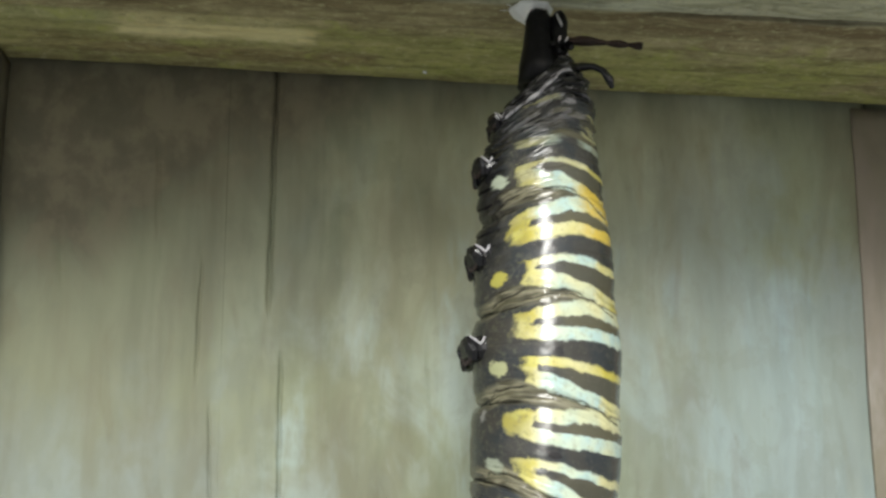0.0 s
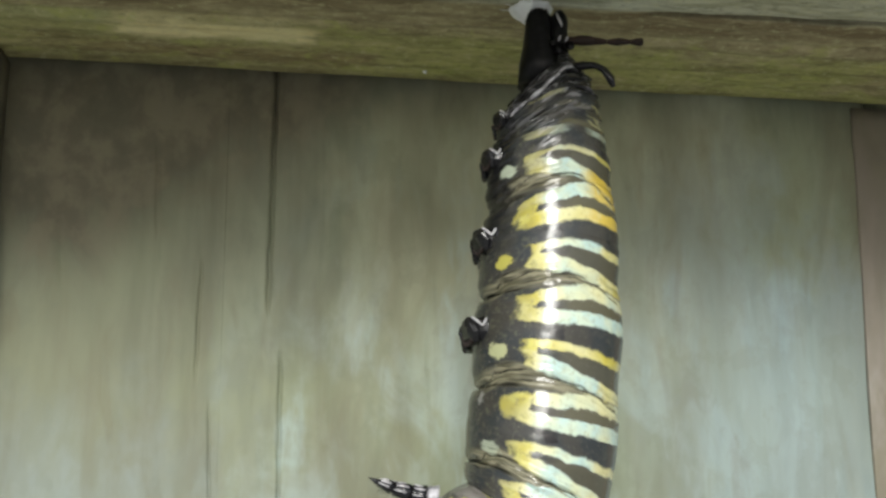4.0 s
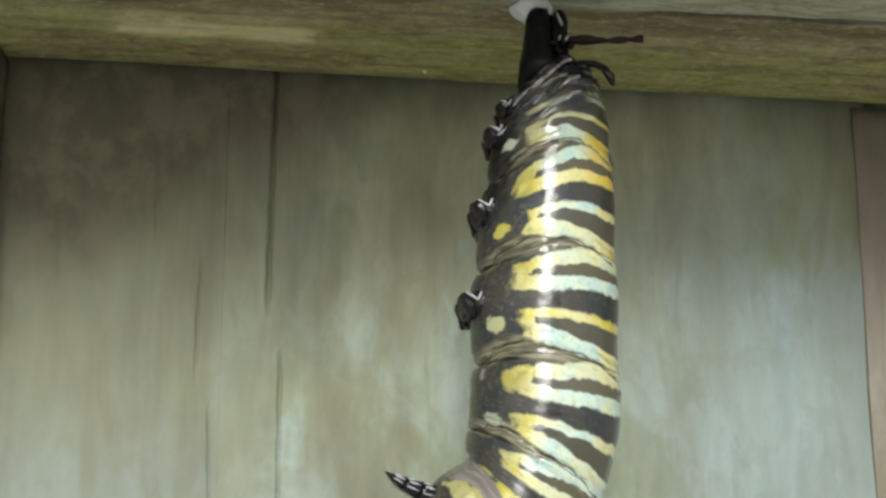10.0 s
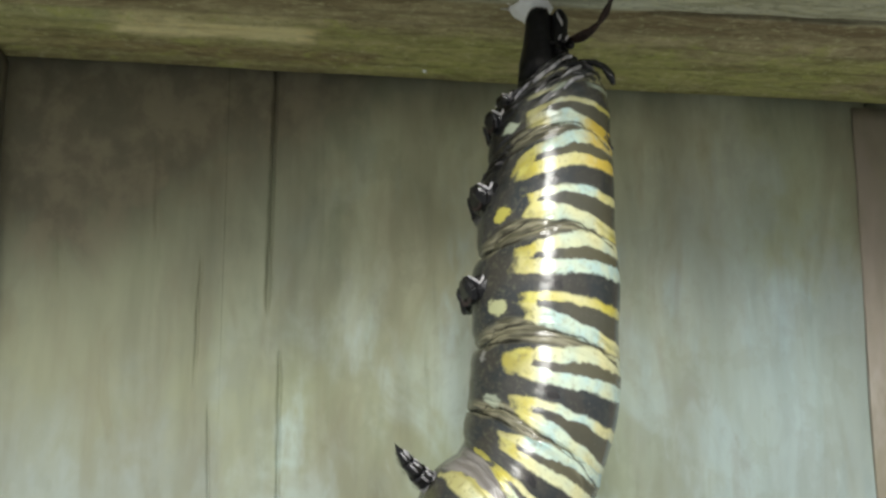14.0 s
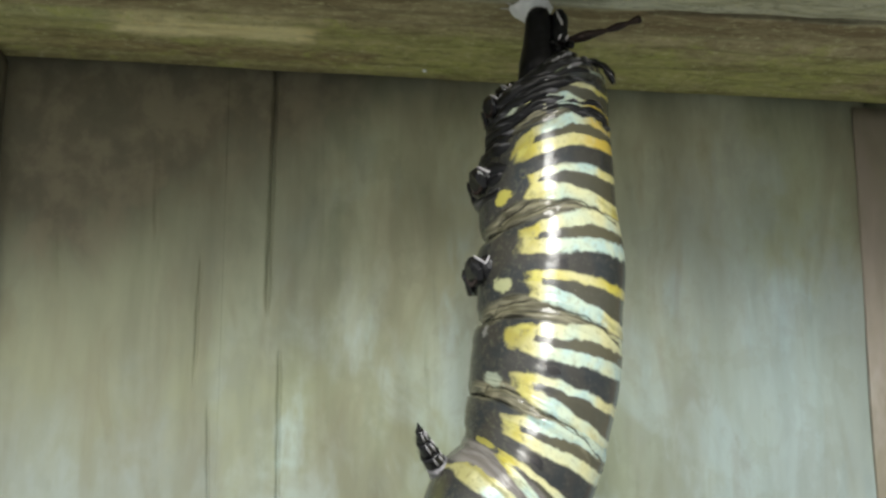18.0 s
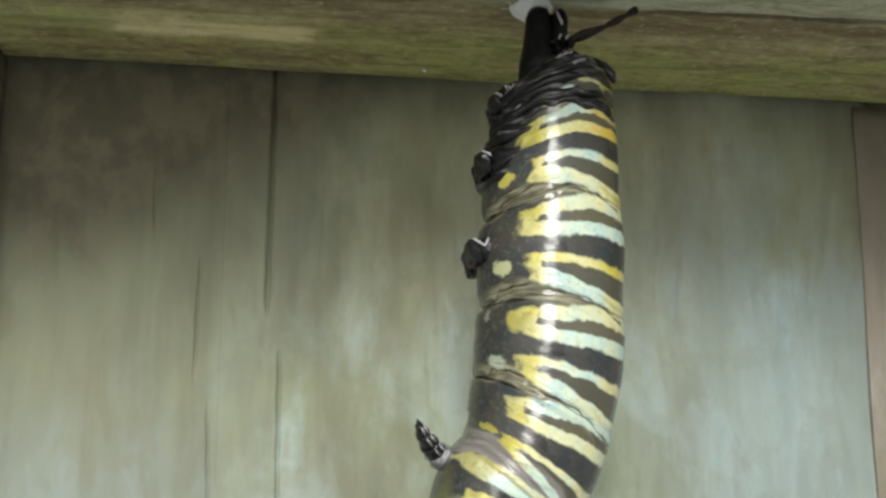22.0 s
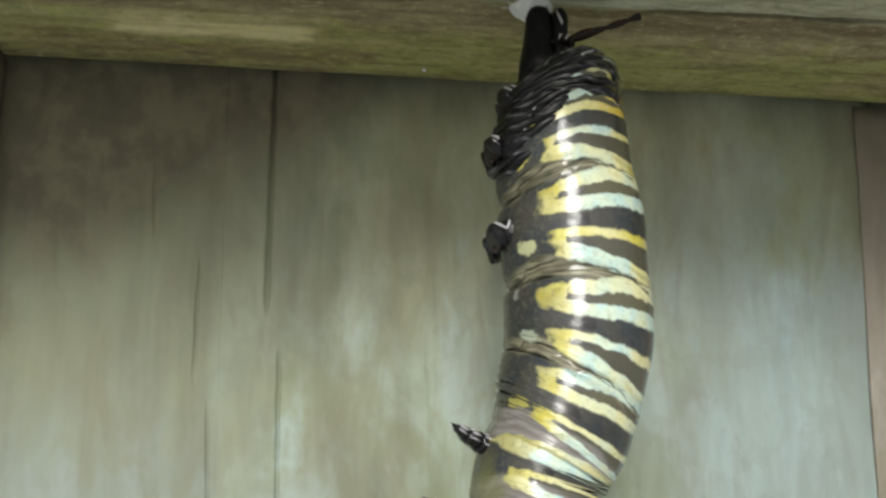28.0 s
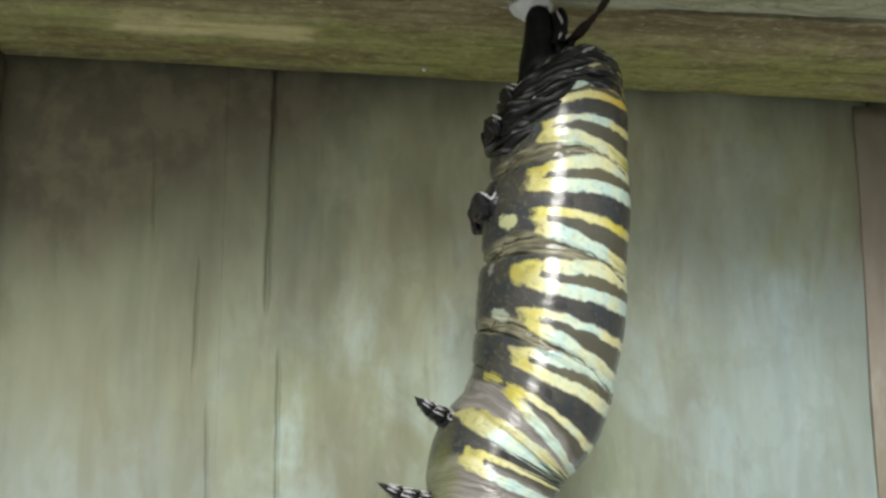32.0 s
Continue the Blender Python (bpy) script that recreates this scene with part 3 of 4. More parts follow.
def rail():
    xs = [-600, -300, -150, -80, -40] + spaced(-20, 52, 300) + [70, 110, 180, 330, 640]
    ys = [2.0] + spaced(0.0, -13.6, 72) + spaced(-13.7, -17.0, 40) + spaced(-17.2, -21.0, 18) + [-24, -28, -32, -RAIL_DEPTH * 1000]

    def place(x, y):
        back_round = 0.35 * max(0.0, 1 + y / 0.7) ** 2 if y > -0.7 else 0.0
        front_round = 1.2 * max(0.0, (-y - RAIL_DEPTH * 1000 + 2.5) / 2.5) ** 2
        return (x * MM, WALL_Y + y * MM - 0.0002, RAIL_Z + (rail_relief(x, y) + back_round + front_round) * MM)

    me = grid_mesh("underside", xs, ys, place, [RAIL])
    bm = bmesh.new()
    bm.from_mesh(me)
    got = bmesh.ops.extrude_edge_only(bm, edges=[e for e in bm.edges if e.is_boundary])
    for v in [g for g in got["geom"] if isinstance(g, bmesh.types.BMVert)]:
        v.co.z = RAIL_Z + 0.038
    bmesh.ops.holes_fill(bm, edges=[e for e in bm.edges if e.is_boundary], sides=0)
    bmesh.ops.recalc_face_normals(bm, faces=bm.faces)
    bm.to_mesh(me)
    bm.free()
    me.polygons.foreach_set("use_smooth", [True] * len(me.polygons))
    ob = new("rail", me)
    tagged(ob, "weathered wooden rail, brown with green algae, on the board wall", "rail", kind="structure")
    return ob


rail()


# ---- silk pad ----
def silk_pad():
    """A lump of spun silk under the rail, with threads spread over the wood."""
    bm = bmesh.new()
    bmesh.ops.create_icosphere(bm, subdivisions=4, radius=1.0)
    for v in bm.verts:
        p = v.co.copy()
        k = 1 + 0.16 * noise.noise(p * 2.2) + 0.06 * noise.noise(p * 7)
        taper = 1.0 if p.z > 0 else 1.0 + 0.75 * p.z
        v.co = Vector((p.x * 1.25 * k * taper, p.y * 1.3 * k * taper, p.z * (1.15 if p.z < 0 else 0.5) * k)) * MM
    ob = new("silk_pad", with_mats(bm, "silk_pad", SILK))
    ob.matrix_basis = pose(AXIS.x - 0.75 * MM, AXIS.y + 0.7 * MM, RAIL_Z - 0.15 * MM)
    tagged(ob, "small white spun silk pad stuck under the wooden rail", "silk pad")
    rng = random.Random(4)
    for k in range(16):
        a = math.tau * k / 16 + rng.uniform(-0.15, 0.15)
        r = rng.uniform(1.4, 2.5)
        bm = bmesh.new()
        pts = [Vector((math.cos(a) * 0.7, math.sin(a) * 0.7, -0.15)) * MM, Vector((math.cos(a + 0.1) * r * 0.6, math.sin(a + 0.1) * r * 0.6, 0.12)) * MM,
               Vector((math.cos(a) * r, math.sin(a) * r, 0.34)) * MM]
        tube(bm, pts, [0.03 * MM, 0.025 * MM, 0.012 * MM], 5)
        part("silk_thread", with_mats(bm, "silk_thread", SILK), ob)
    return ob


silk_pad()


def silk_fleck():
    """A tiny dried fleck of silk on the wood."""
    bm = bmesh.new()
    bmesh.ops.create_icosphere(bm, subdivisions=2, radius=0.15 * MM)
    for v in bm.verts:
        v.co *= 1 + 0.4 * noise.noise(v.co * 9000)
    ob = new("silk_fleck", with_mats(bm, "silk_fleck", SILK))
    ob.matrix_basis = pose(11.71 * MM, WALL_Y - 2.61 * MM, RAIL_Z - 0.10 * MM)
    tagged(ob, "tiny white fleck of dried silk stuck under the wooden rail", "silk fleck")


silk_fleck()

# ---- caterpillar ----
# Segments are counted from the tail: 0 to 7 abdomen, 8 to 10 thorax, then the head.
RADIUS = [1.4, 2.25, 2.85, 3.22, 3.68, 4.05, 4.10, 4.0, 3.75, 3.4, 2.9]      # millimetres
EDGES = [0.0, 0.13, 0.27, 0.40, 0.54, 0.69, 0.84, 1.0]     # the rings of one segment
SLICES = 7
VENTRAL = -1.50

caterpillar = new("caterpillar")
caterpillar.matrix_basis = Matrix.Translation(AXIS) @ pose(0, 0, 0, 0, 0, -YAW)
tagged(caterpillar, "black, yellow and white striped caterpillar hanging from a silk pad", "caterpillar")


def run(pts, x):
    """A run through (x, y) points."""
    return float(np.interp(x, [p[0] for p in pts], [p[1] for p in pts]))


def body_line(pts, bow):
    """The body's axis as a function of the segment count, through five points, millimetres; bow is the way on to the thorax."""
    root = Vector((0.2, -1.65))
    six, seven = root.lerp(pts[0], 0.52), root.lerp(pts[0], 0.24)
    chain = [(-0.3, root + Vector((-0.05, 0.55))), (0.35, root), (1.63, seven), (2.63, six)] + [(3.63 + k, p) for k, p in enumerate(pts)]
    p = pts[4] + bow
    chain.append((8.63, p))
    for k, (length, a) in enumerate(((4.1, 9), (3.8, 15), (3.0, 22))):
        p = p + length * Vector((-math.sin(radians(a)), -math.cos(radians(a))))
        chain.append((9.63 + k, p))
    cc = [q[0] for q in chain]

    def spine(c):
        k = min(max(1, next((m for m in range(len(cc)) if cc[m] > c), len(cc) - 1) - 1), len(cc) - 3)
        (c0, p0), (c1, p1), (c2, p2), (c3, p3) = chain[k - 1:k + 3]
        m1 = (p2 - p0) / (c2 - c0) * (c2 - c1)
        m2 = (p3 - p1) / (c3 - c1) * (c2 - c1)
        f = (c - c1) / (c2 - c1)
        f2, f3 = f * f, f * f * f
        return (2 * f3 - 3 * f2 + 1) * p1 + (f3 - 2 * f2 + f) * m1 + (-2 * f3 + 3 * f2) * p2 + (f3 - f2) * m2

    return spine


def ring_pose(spine, c, early=0.0):
    """Place and tilt of the ring at segment count c; early on the hind rings hang more level."""
    p = spine(c)
    d = spine(max(c - 0.5, -0.2)) - spine(c + 0.5) + Vector((0, max(0.0, 4.2 - c) * 1.2))
    lean = float(np.interp(c, [4.8, 6.0, 7.4, 8.4, 9.5], [0, 4, 9, 5, 0])) + early * float(np.interp(c, [1, 2, 3, 4, 5, 6, 7], [0, 5, 9, 11, 6, 2, 0]))        # the back hangs lower than the belly
    return pose(p.x * MM, 0, p.y * MM, 0, math.degrees(math.atan2(d.x, d.y)) + lean, 0)


# the body as it hangs halfway through its bending, in which its rings are cut
REST = body_line([Vector(p) for p in ((0.26, -6.2), (-0.08, -11.3), (-0.17, -17.3), (-0.28, -23.1), (-1.65, -27.6))], Vector((-2.2, -2.2)))


def fold_way(a, c):
    """The way from the nearest fold, in segments, at angle a and segment count c."""
    k = math.floor(c + 0.4)
    q = 1.75 - abs((a - 1.75 + math.pi) % math.tau - math.pi)
    return c - k - (run(FOLD_FRONT, q) if k == 7 else 0.0), q


def girth(c, a=-1.5):
    """Radius at body coordinate c, millimetres: a smooth run of the segments' radii, drawn in at each fold."""
    r = float(np.interp(c, [0.0] + [k + 0.5 for k in range(11)] + [11.0], [1.1] + RADIUS + [2.4]))
    way, q = fold_way(a, c)
    near = way - run(FOLD_MID, q) if c > 3.5 else c - round(c)
    r *= 1 - 0.09 * math.exp(-((c - 8.2) / 0.5) ** 2) * max(0.0, -math.sin(a)) ** 2
    pinch = float(np.interp(c, [6.4, 7.0], [0.05, 0.018]))
    return r * (1 - pinch * (0.6 - 0.75 * math.sin(a)) * math.exp(-(near / 0.10) ** 2) + float(np.interp(c, [6.4, 7.0], [0.012, 0.004])) * math.cos(math.tau * (c - 0.55)))


def creases(a, c):
    """Depth of the skin folds at angle a and body coordinate c, millimetres."""
    depth = 0.0
    if 3.6 < c < 7.6:
        way, q = fold_way(a, c)
        for pts, width, deep in FOLD_LINES:
            if pts[0][0] - 0.1 < q < pts[-1][0] + 0.1:
                fade = min(1.0, max(0.0, (q - pts[0][0] + 0.1) / 0.2)) * min(1.0, max(0.0, (pts[-1][0] + 0.1 - q) / 0.25))
                depth += deep * fade * math.exp(-((way - run(pts, q)) / (width * 1.2)) ** 2)
        mid = way - run(FOLD_MID, q)
        if abs(mid) < 0.25:
            depth += 0.12 * math.exp(-(mid / 0.10) ** 2) * noise.noise((q * 1.2, mid * 22, math.floor(c + 0.4) * 3.7))
    if c < 4.2:
        w = min(1.0, (4.2 - c) / 1.2)
        u = c + 0.5 * a
        depth += w * (0.5 * abs(noise.noise((math.sin(a) * 0.8, math.cos(a) * 0.8, u * 3.4))) + 0.10 * noise.noise((math.sin(a) * 2.0, math.cos(a) * 2.0, u * 7.0 + 5)))
    return depth


def droop(a, c):
    """The hind rings hang lower towards the belly, millimetres."""
    return 1.6 * min(1.0, max(0.0, (5.9 - c) / 1.4)) * max(0.0, -math.sin(a - 0.3)) ** 1.2


def skin_point(a, c, out=0.0):
    """A point of the resting skin, in the caterpillar's space."""
    r = girth(c, a) + out
    sag = 0.42 * math.exp(-((c - round(c)) / 0.16) ** 2)
    z = -sag * (1 - math.cos(a + 0.1)) * 0.5 - droop(a, c)
    return ring_pose(REST, c) @ (Vector((math.sin(a) * r, -math.cos(a) * r * 0.97, z)) * MM)


def ring_mid(seg, i):
    return seg + (EDGES[i] + EDGES[i + 1]) / 2


def body_ring(seg, i):
    """One rigid ring of skin, tucked under its neighbours. Its axis is z, up to the tail."""
    c0, c1 = seg + EDGES[i], seg + EDGES[i + 1]
    back_home = ring_pose(REST, ring_mid(seg, i)).inverted()
    over = 0.05
    k = 13
    cs = [c0 - over, c0 - over * 0.5] + [c0 + (c1 - c0) * m / (k - 1) for m in range(k)] + [c1 + over * 0.5, c1 + over]
    lips = [0.09, 0.03] + [0.0] * k + [0.03, 0.09]
    n = 104
    verts, uvs = [], []
    for c, lip in zip(cs, lips):
        for k in range(n):
            a = -math.pi + math.tau * k / n
            out = -lip - creases(a, c)
            out += girth(c) * (0.010 * noise.noise((math.cos(a) * 2.0, math.sin(a) * 2.0, c * 5.0)) + 0.004 * noise.noise((math.cos(a) * 7.0, math.sin(a) * 7.0, c * 16.0)))
            verts.append(back_home @ skin_point(a, c, out))
            uvs.append((a, c))
    faces, luv = [], []
    for j in range(len(cs) - 1):
        for k in range(n):
            m = (k + 1) % n
            idx = (j * n + k, (j + 1) * n + k, (j + 1) * n + m, j * n + m)
            faces.append(idx)
            for t, v in enumerate(idx):
                u, w = uvs[v]
                luv += [u + (math.tau if m == 0 and t > 1 else 0.0), w]
    me = bpy.data.meshes.new("body_ring")
    me.from_pydata(verts, [], faces)
    layer = me.uv_layers.new(name="skin")
    layer.data.foreach_set("uv", luv)
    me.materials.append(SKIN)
    me.polygons.foreach_set("use_smooth", [True] * len(faces))
    return part("body_ring", me, caterpillar)


def on_ring(angle, r, z=0.0):
    return Vector((math.sin(angle) * r, -math.cos(angle) * r, z)) * MM


def proleg(ring, r, angle, size, low):
    """A stubby black proleg with a pad of hooks and a pale chevron."""
    bm = bmesh.new()
    out = Vector((math.sin(angle), -math.cos(angle), 0))
    down = Vector((0, 0, -1))
    base = out * (r - 1.2)
    pts, rad = [], []
    for f, w in ((0, 1.0), (0.35, 0.92), (0.58, 0.68), (0.74, 0.60), (0.86, 0.74), (0.98, 0.70), (1.04, 0.4)):
        pts.append((base + out * (1.6 * size * f) + down * (0.35 * size * f * f)) * MM)
        rad.append(w * size * MM)
    tube(bm, pts, rad, 9, 0, 1.25)
    for v in bm.verts:
        v.co += Vector((noise.noise(v.co * 1500), noise.noise(v.co * 1500 + Vector((9, 0, 0))), noise.noise(v.co * 1500 + Vector((0, 9, 0))))) * 0.14 * size * MM
    for k in range(9):                                   # hooks round the pad
        a = -1.3 + 2.6 * k / 8
        p = Vector(pts[4]) + (out.cross(down) * math.sin(a) * 0.62 + down * math.cos(a) * 0.6) * size * MM
        tube(bm, [p, p + (out * 0.16 + down * 0.12) * size * MM, p + (out * 0.2 - down * 0.02) * size * MM], [0.09 * size * MM, 0.06 * size * MM, 0.015 * size * MM], 5, 2)
    front = Vector((out.y, -out.x, 0)).normalized()
    if front.y > 0:
        front = -front
    p0 = base + out * 1.66 * size + front * 0.46 * size - down * 0.42 * size
    p1 = base + out * 1.15 * size + front * 0.80 * size - down * 0.08 * size
    p2 = base + out * 1.0 * size + front * 0.80 * size - down * 0.48 * size
    for a, b in ((p0, p1), (p1, p2)):
        tube(bm, [a * MM, (a + b) / 2 * MM + front * 0.04 * MM, b * MM], [0.04 * MM, 0.07 * MM, 0.05 * MM], 6, 1)
    for v in bm.verts:
        v.co.z -= low * MM
    me = with_mats(bm, "proleg", BLACK, PALE, CLAW)
    me.polygons.foreach_set("use_smooth", [False] * len(me.polygons))
    return part("proleg", me, ring, "short black proleg with hooked pad")


def true_leg(parent, size, m=None):
    """A jointed pointed leg of the thorax: a grey collar, three tapered black joints with pale bars, a claw. It points along -x from its root."""
    bm = bmesh.new()
    p, d = Vector((0.55, 0, -0.05)), Vector((-1, 0, 0))
    for k, (length, wa, wb, mat) in enumerate(((0.55, 0.66, 0.52, 3), (0.75, 0.50, 0.46, 0), (0.85, 0.42, 0.33, 0), (0.75, 0.31, 0.20, 0), (0.55, 0.16, 0.015, 0))):
        q = p + d * length * size
        ways = [0.0, 0.12, 0.4, 0.75, 0.93, 1.0]
        rads = [0.72, 1.0, 0.97, 0.95, 1.04, 0.7] if k < 4 else [0.8, 1.0, 0.8, 0.5, 0.2, 0.05]
        tube(bm, [(p + (q - p) * f) * MM for f in ways], [(wa + (wb - wa) * f) * e * size * MM for f, e in zip(ways, rads)], 12, mat)
        if 0 < k < 4:
            for y, z, f0, f1, thick in ((-0.80, 0.62, 0.10, 0.85, 0.065), (-0.98, -0.05, 0.25, 0.95, 0.05), (-0.45, 0.92, 0.3, 0.9, 0.05)):
                front = Vector((0, y, z)).normalized() * size
                tube(bm, [(p + (q - p) * f0 + front * wa * 0.97) * MM, (p + (q - p) * (f0 + f1) / 2 + front * (wa + wb) * 0.51) * MM, (p + (q - p) * f1 + front * wb * 1.0) * MM],
                     [0.03 * MM, thick * MM, 0.02 * MM], 6, 1)
            for b in range(5):                            # stiff hairs under the joint
                f = 0.2 + 0.15 * b
                root = p + (q - p) * f + Vector((0, -0.25, -0.8)).normalized() * wa * 0.9 * size
                tube(bm, [root * MM, (root + Vector((-0.10, -0.05, -0.16)) * size) * MM], [0.022 * MM, 0.006 * MM], 4, 0)
        p = q
        d = (d + Vector((0, -0.05, 0.08))).normalized()
    for v in bm.verts:
        v.co += Vector((noise.noise(v.co * 1900), noise.noise(v.co * 1900 + Vector((9, 0, 0))), noise.noise(v.co * 1900 + Vector((0, 9, 0))))) * 0.05 * MM
    return part("true_leg", with_mats(bm, "true_leg", BLACK, PALE, CLAW, PALE_SKIN_AND_GLINT), parent, "glossy black pointed leg with pale bars", m)


RINGS = {}
for seg in range(11):
    for i in range(SLICES):
        RINGS[seg, i] = body_ring(seg, i)
for seg, size in ((2, 0.72), (3, 0.84), (4, 1.02), (5, 1.10)):
    for side, ang in ((1, 0.30), (-1, -0.42)):
        proleg(RINGS[seg, 4], girth(seg + 0.6) + (0.3 if seg < 4 else 0.1), VENTRAL + ang, size, (0.9 if seg < 4 else 0.6) * droop(VENTRAL, seg + 0.6))
for seg, size in ((9, 1.1), (10, 1.0)):
    for ang in (0.25, -0.45):
        root = on_ring(VENTRAL + ang, girth(seg + 0.3) - 0.2)
        true_leg(RINGS[seg, 2], size, Matrix.Translation(root) @ pose(0, 0, 0, 0, 0, math.degrees(ang) * 0.9))


def skin_fold(parent, seg, i, c, a0, a1, rise, wide, out=0.0, mat=None):
    """A rope of folded skin round the body from angle a0 to a1, that climbs by rise, in segments, in the space of ring seg, i."""
    back_home = ring_pose(REST, ring_mid(seg, i)).inverted()
    bm = bmesh.new()
    pts, rad = [], []
    for k in range(15):
        f = k / 14
        a = a0 + (a1 - a0) * f
        cc = c - rise * (f - 0.5) + 0.085 * noise.noise((a * 2.2, c * 7, rise * 3)) + 0.03 * noise.noise((a * 6, c * 9, 1))
        pts.append(back_home @ skin_point(a, cc, out - 0.06 - 0.3 * (2 * f - 1) ** 4))
        rad.append(wide * (0.12 + math.sin(math.pi * f) ** 0.7) * (1 + 0.7 * noise.noise((a * 3.0, c * 3, 2))) * MM)
    tube(bm, pts, rad, 9)
    return part("skin_fold", with_mats(bm, "skin_fold", mat or FOLDED), parent, "thin ridge of skin, coloured pale for its glint" if mat else "wrinkled black fold of skin")


def ring_at(c):
    seg = int(c)
    return seg, max(m for m in range(SLICES) if EDGES[m] <= c - seg)


# wrinkles of the hind end, each on its ring
rng = random.Random(12)
for k in range(26):
    c = 0.75 + 1.8 * k / 25 + rng.uniform(-0.05, 0.05)
    seg, i = ring_at(c)
    a = rng.uniform(-1.5, 0.7)
    span = rng.uniform(0.3, 0.8)
    skin_fold(RINGS[seg, i], seg, i, c, a - span, a + span, rng.uniform(-0.05, 0.6), rng.uniform(0.07, 0.2))

# folds that rise out of the skin as the body draws together: body coordinate, ends, climb, width
LATE = [(4.04, -2.2, 0.35, 0.16, 0.24), (4.15, -2.0, 0.0, 0.14, 0.30), (4.31, -2.2, -0.15, 0.12, 0.36), (4.47, -2.2, -0.3, 0.08, 0.34), (4.22, -2.0, -0.2, 0.10, 0.34),
        (4.60, -2.2, -0.4, 0.08, 0.32), (4.74, -2.2, -0.5, 0.06, 0.28),
        (4.17, -1.2, 0.45, 0.16, 0.26), (4.25, -1.3, 0.30, 0.14, 0.28), (4.33, -1.2, 0.22, 0.14, 0.28), (4.41, -1.3, 0.12, 0.14, 0.28), (4.49, -1.3, 0.02, 0.12, 0.26), (4.62, -1.5, -0.22, 0.08, 0.26), (4.80, -1.5, -0.36, 0.06, 0.24), (4.00, -1.1, 1.35, 0.04, 0.24), (4.07, -0.9, 1.45, -0.04, 0.20), (4.12, -0.3, 1.5, -0.10, 0.17),
        (3.95, -2.1, 0.75, 0.18, 0.24), (3.84, -2.1, 0.35, 0.22, 0.32), (3.72, -1.9, 1.1, 0.10, 0.28), (3.60, -2.1, 0.3, 0.24, 0.34), (3.47, -1.8, 1.0, 0.12, 0.28),
        (3.33, -2.0, 0.5, 0.22, 0.32), (3.18, -1.7, 1.15, 0.16, 0.26), (3.02, -1.9, 0.7, 0.26, 0.30), (2.84, -1.6, 1.0, 0.16, 0.26), (2.66, -1.8, 0.5, 0.24, 0.26)]
LATE_FOLDS = [skin_fold(caterpillar, *ring_at(c), c, a0, a1, rise, wide, 0.10 if c > 4 else 0.0) for c, a0, a1, rise, wide in LATE]
# thin ridges between them, coloured pale to paint highlights on the black skin
RIDGES = []
for k in range(11):
    a, span = rng.uniform(-0.7, 0.4), rng.uniform(0.12, 0.30)
    RIDGES.append((1.2 + 3.2 * k / 10, a - span, a + span, rng.uniform(0.25, 0.5), rng.uniform(0.06, 0.12)))
GLINT_RIDGES = [skin_fold(caterpillar, *ring_at(c), c, a0, a1, rise, wide, 0.10, PALE_SKIN_AND_GLINT) for c, a0, a1, rise, wide in RIDGES]
FORE_LEGS = [true_leg(caterpillar, 1.16), true_leg(caterpillar, 1.05)]


def filament(points, radii, name, parent, label):
    bm = bmesh.new()
    tube(bm, [Vector(p) * MM for p in points], [r * MM for r in radii], 9, 0)
    return part(name, with_mats(bm, name, BLACK), parent, label)


# the short hind filament curls down, on the ring that carries it
filament([(0.8, -0.7, -0.6), (1.6, -1.2, -0.5), (2.25, -1.6, -0.6), (2.75, -1.9, -0.95), (3.1, -2.0, -1.5), (3.25, -2.0, -2.0)], [0.30, 0.26, 0.2, 0.2, 0.26, 0.12],
         "filament", RINGS[0, 4], "short curled black filament")


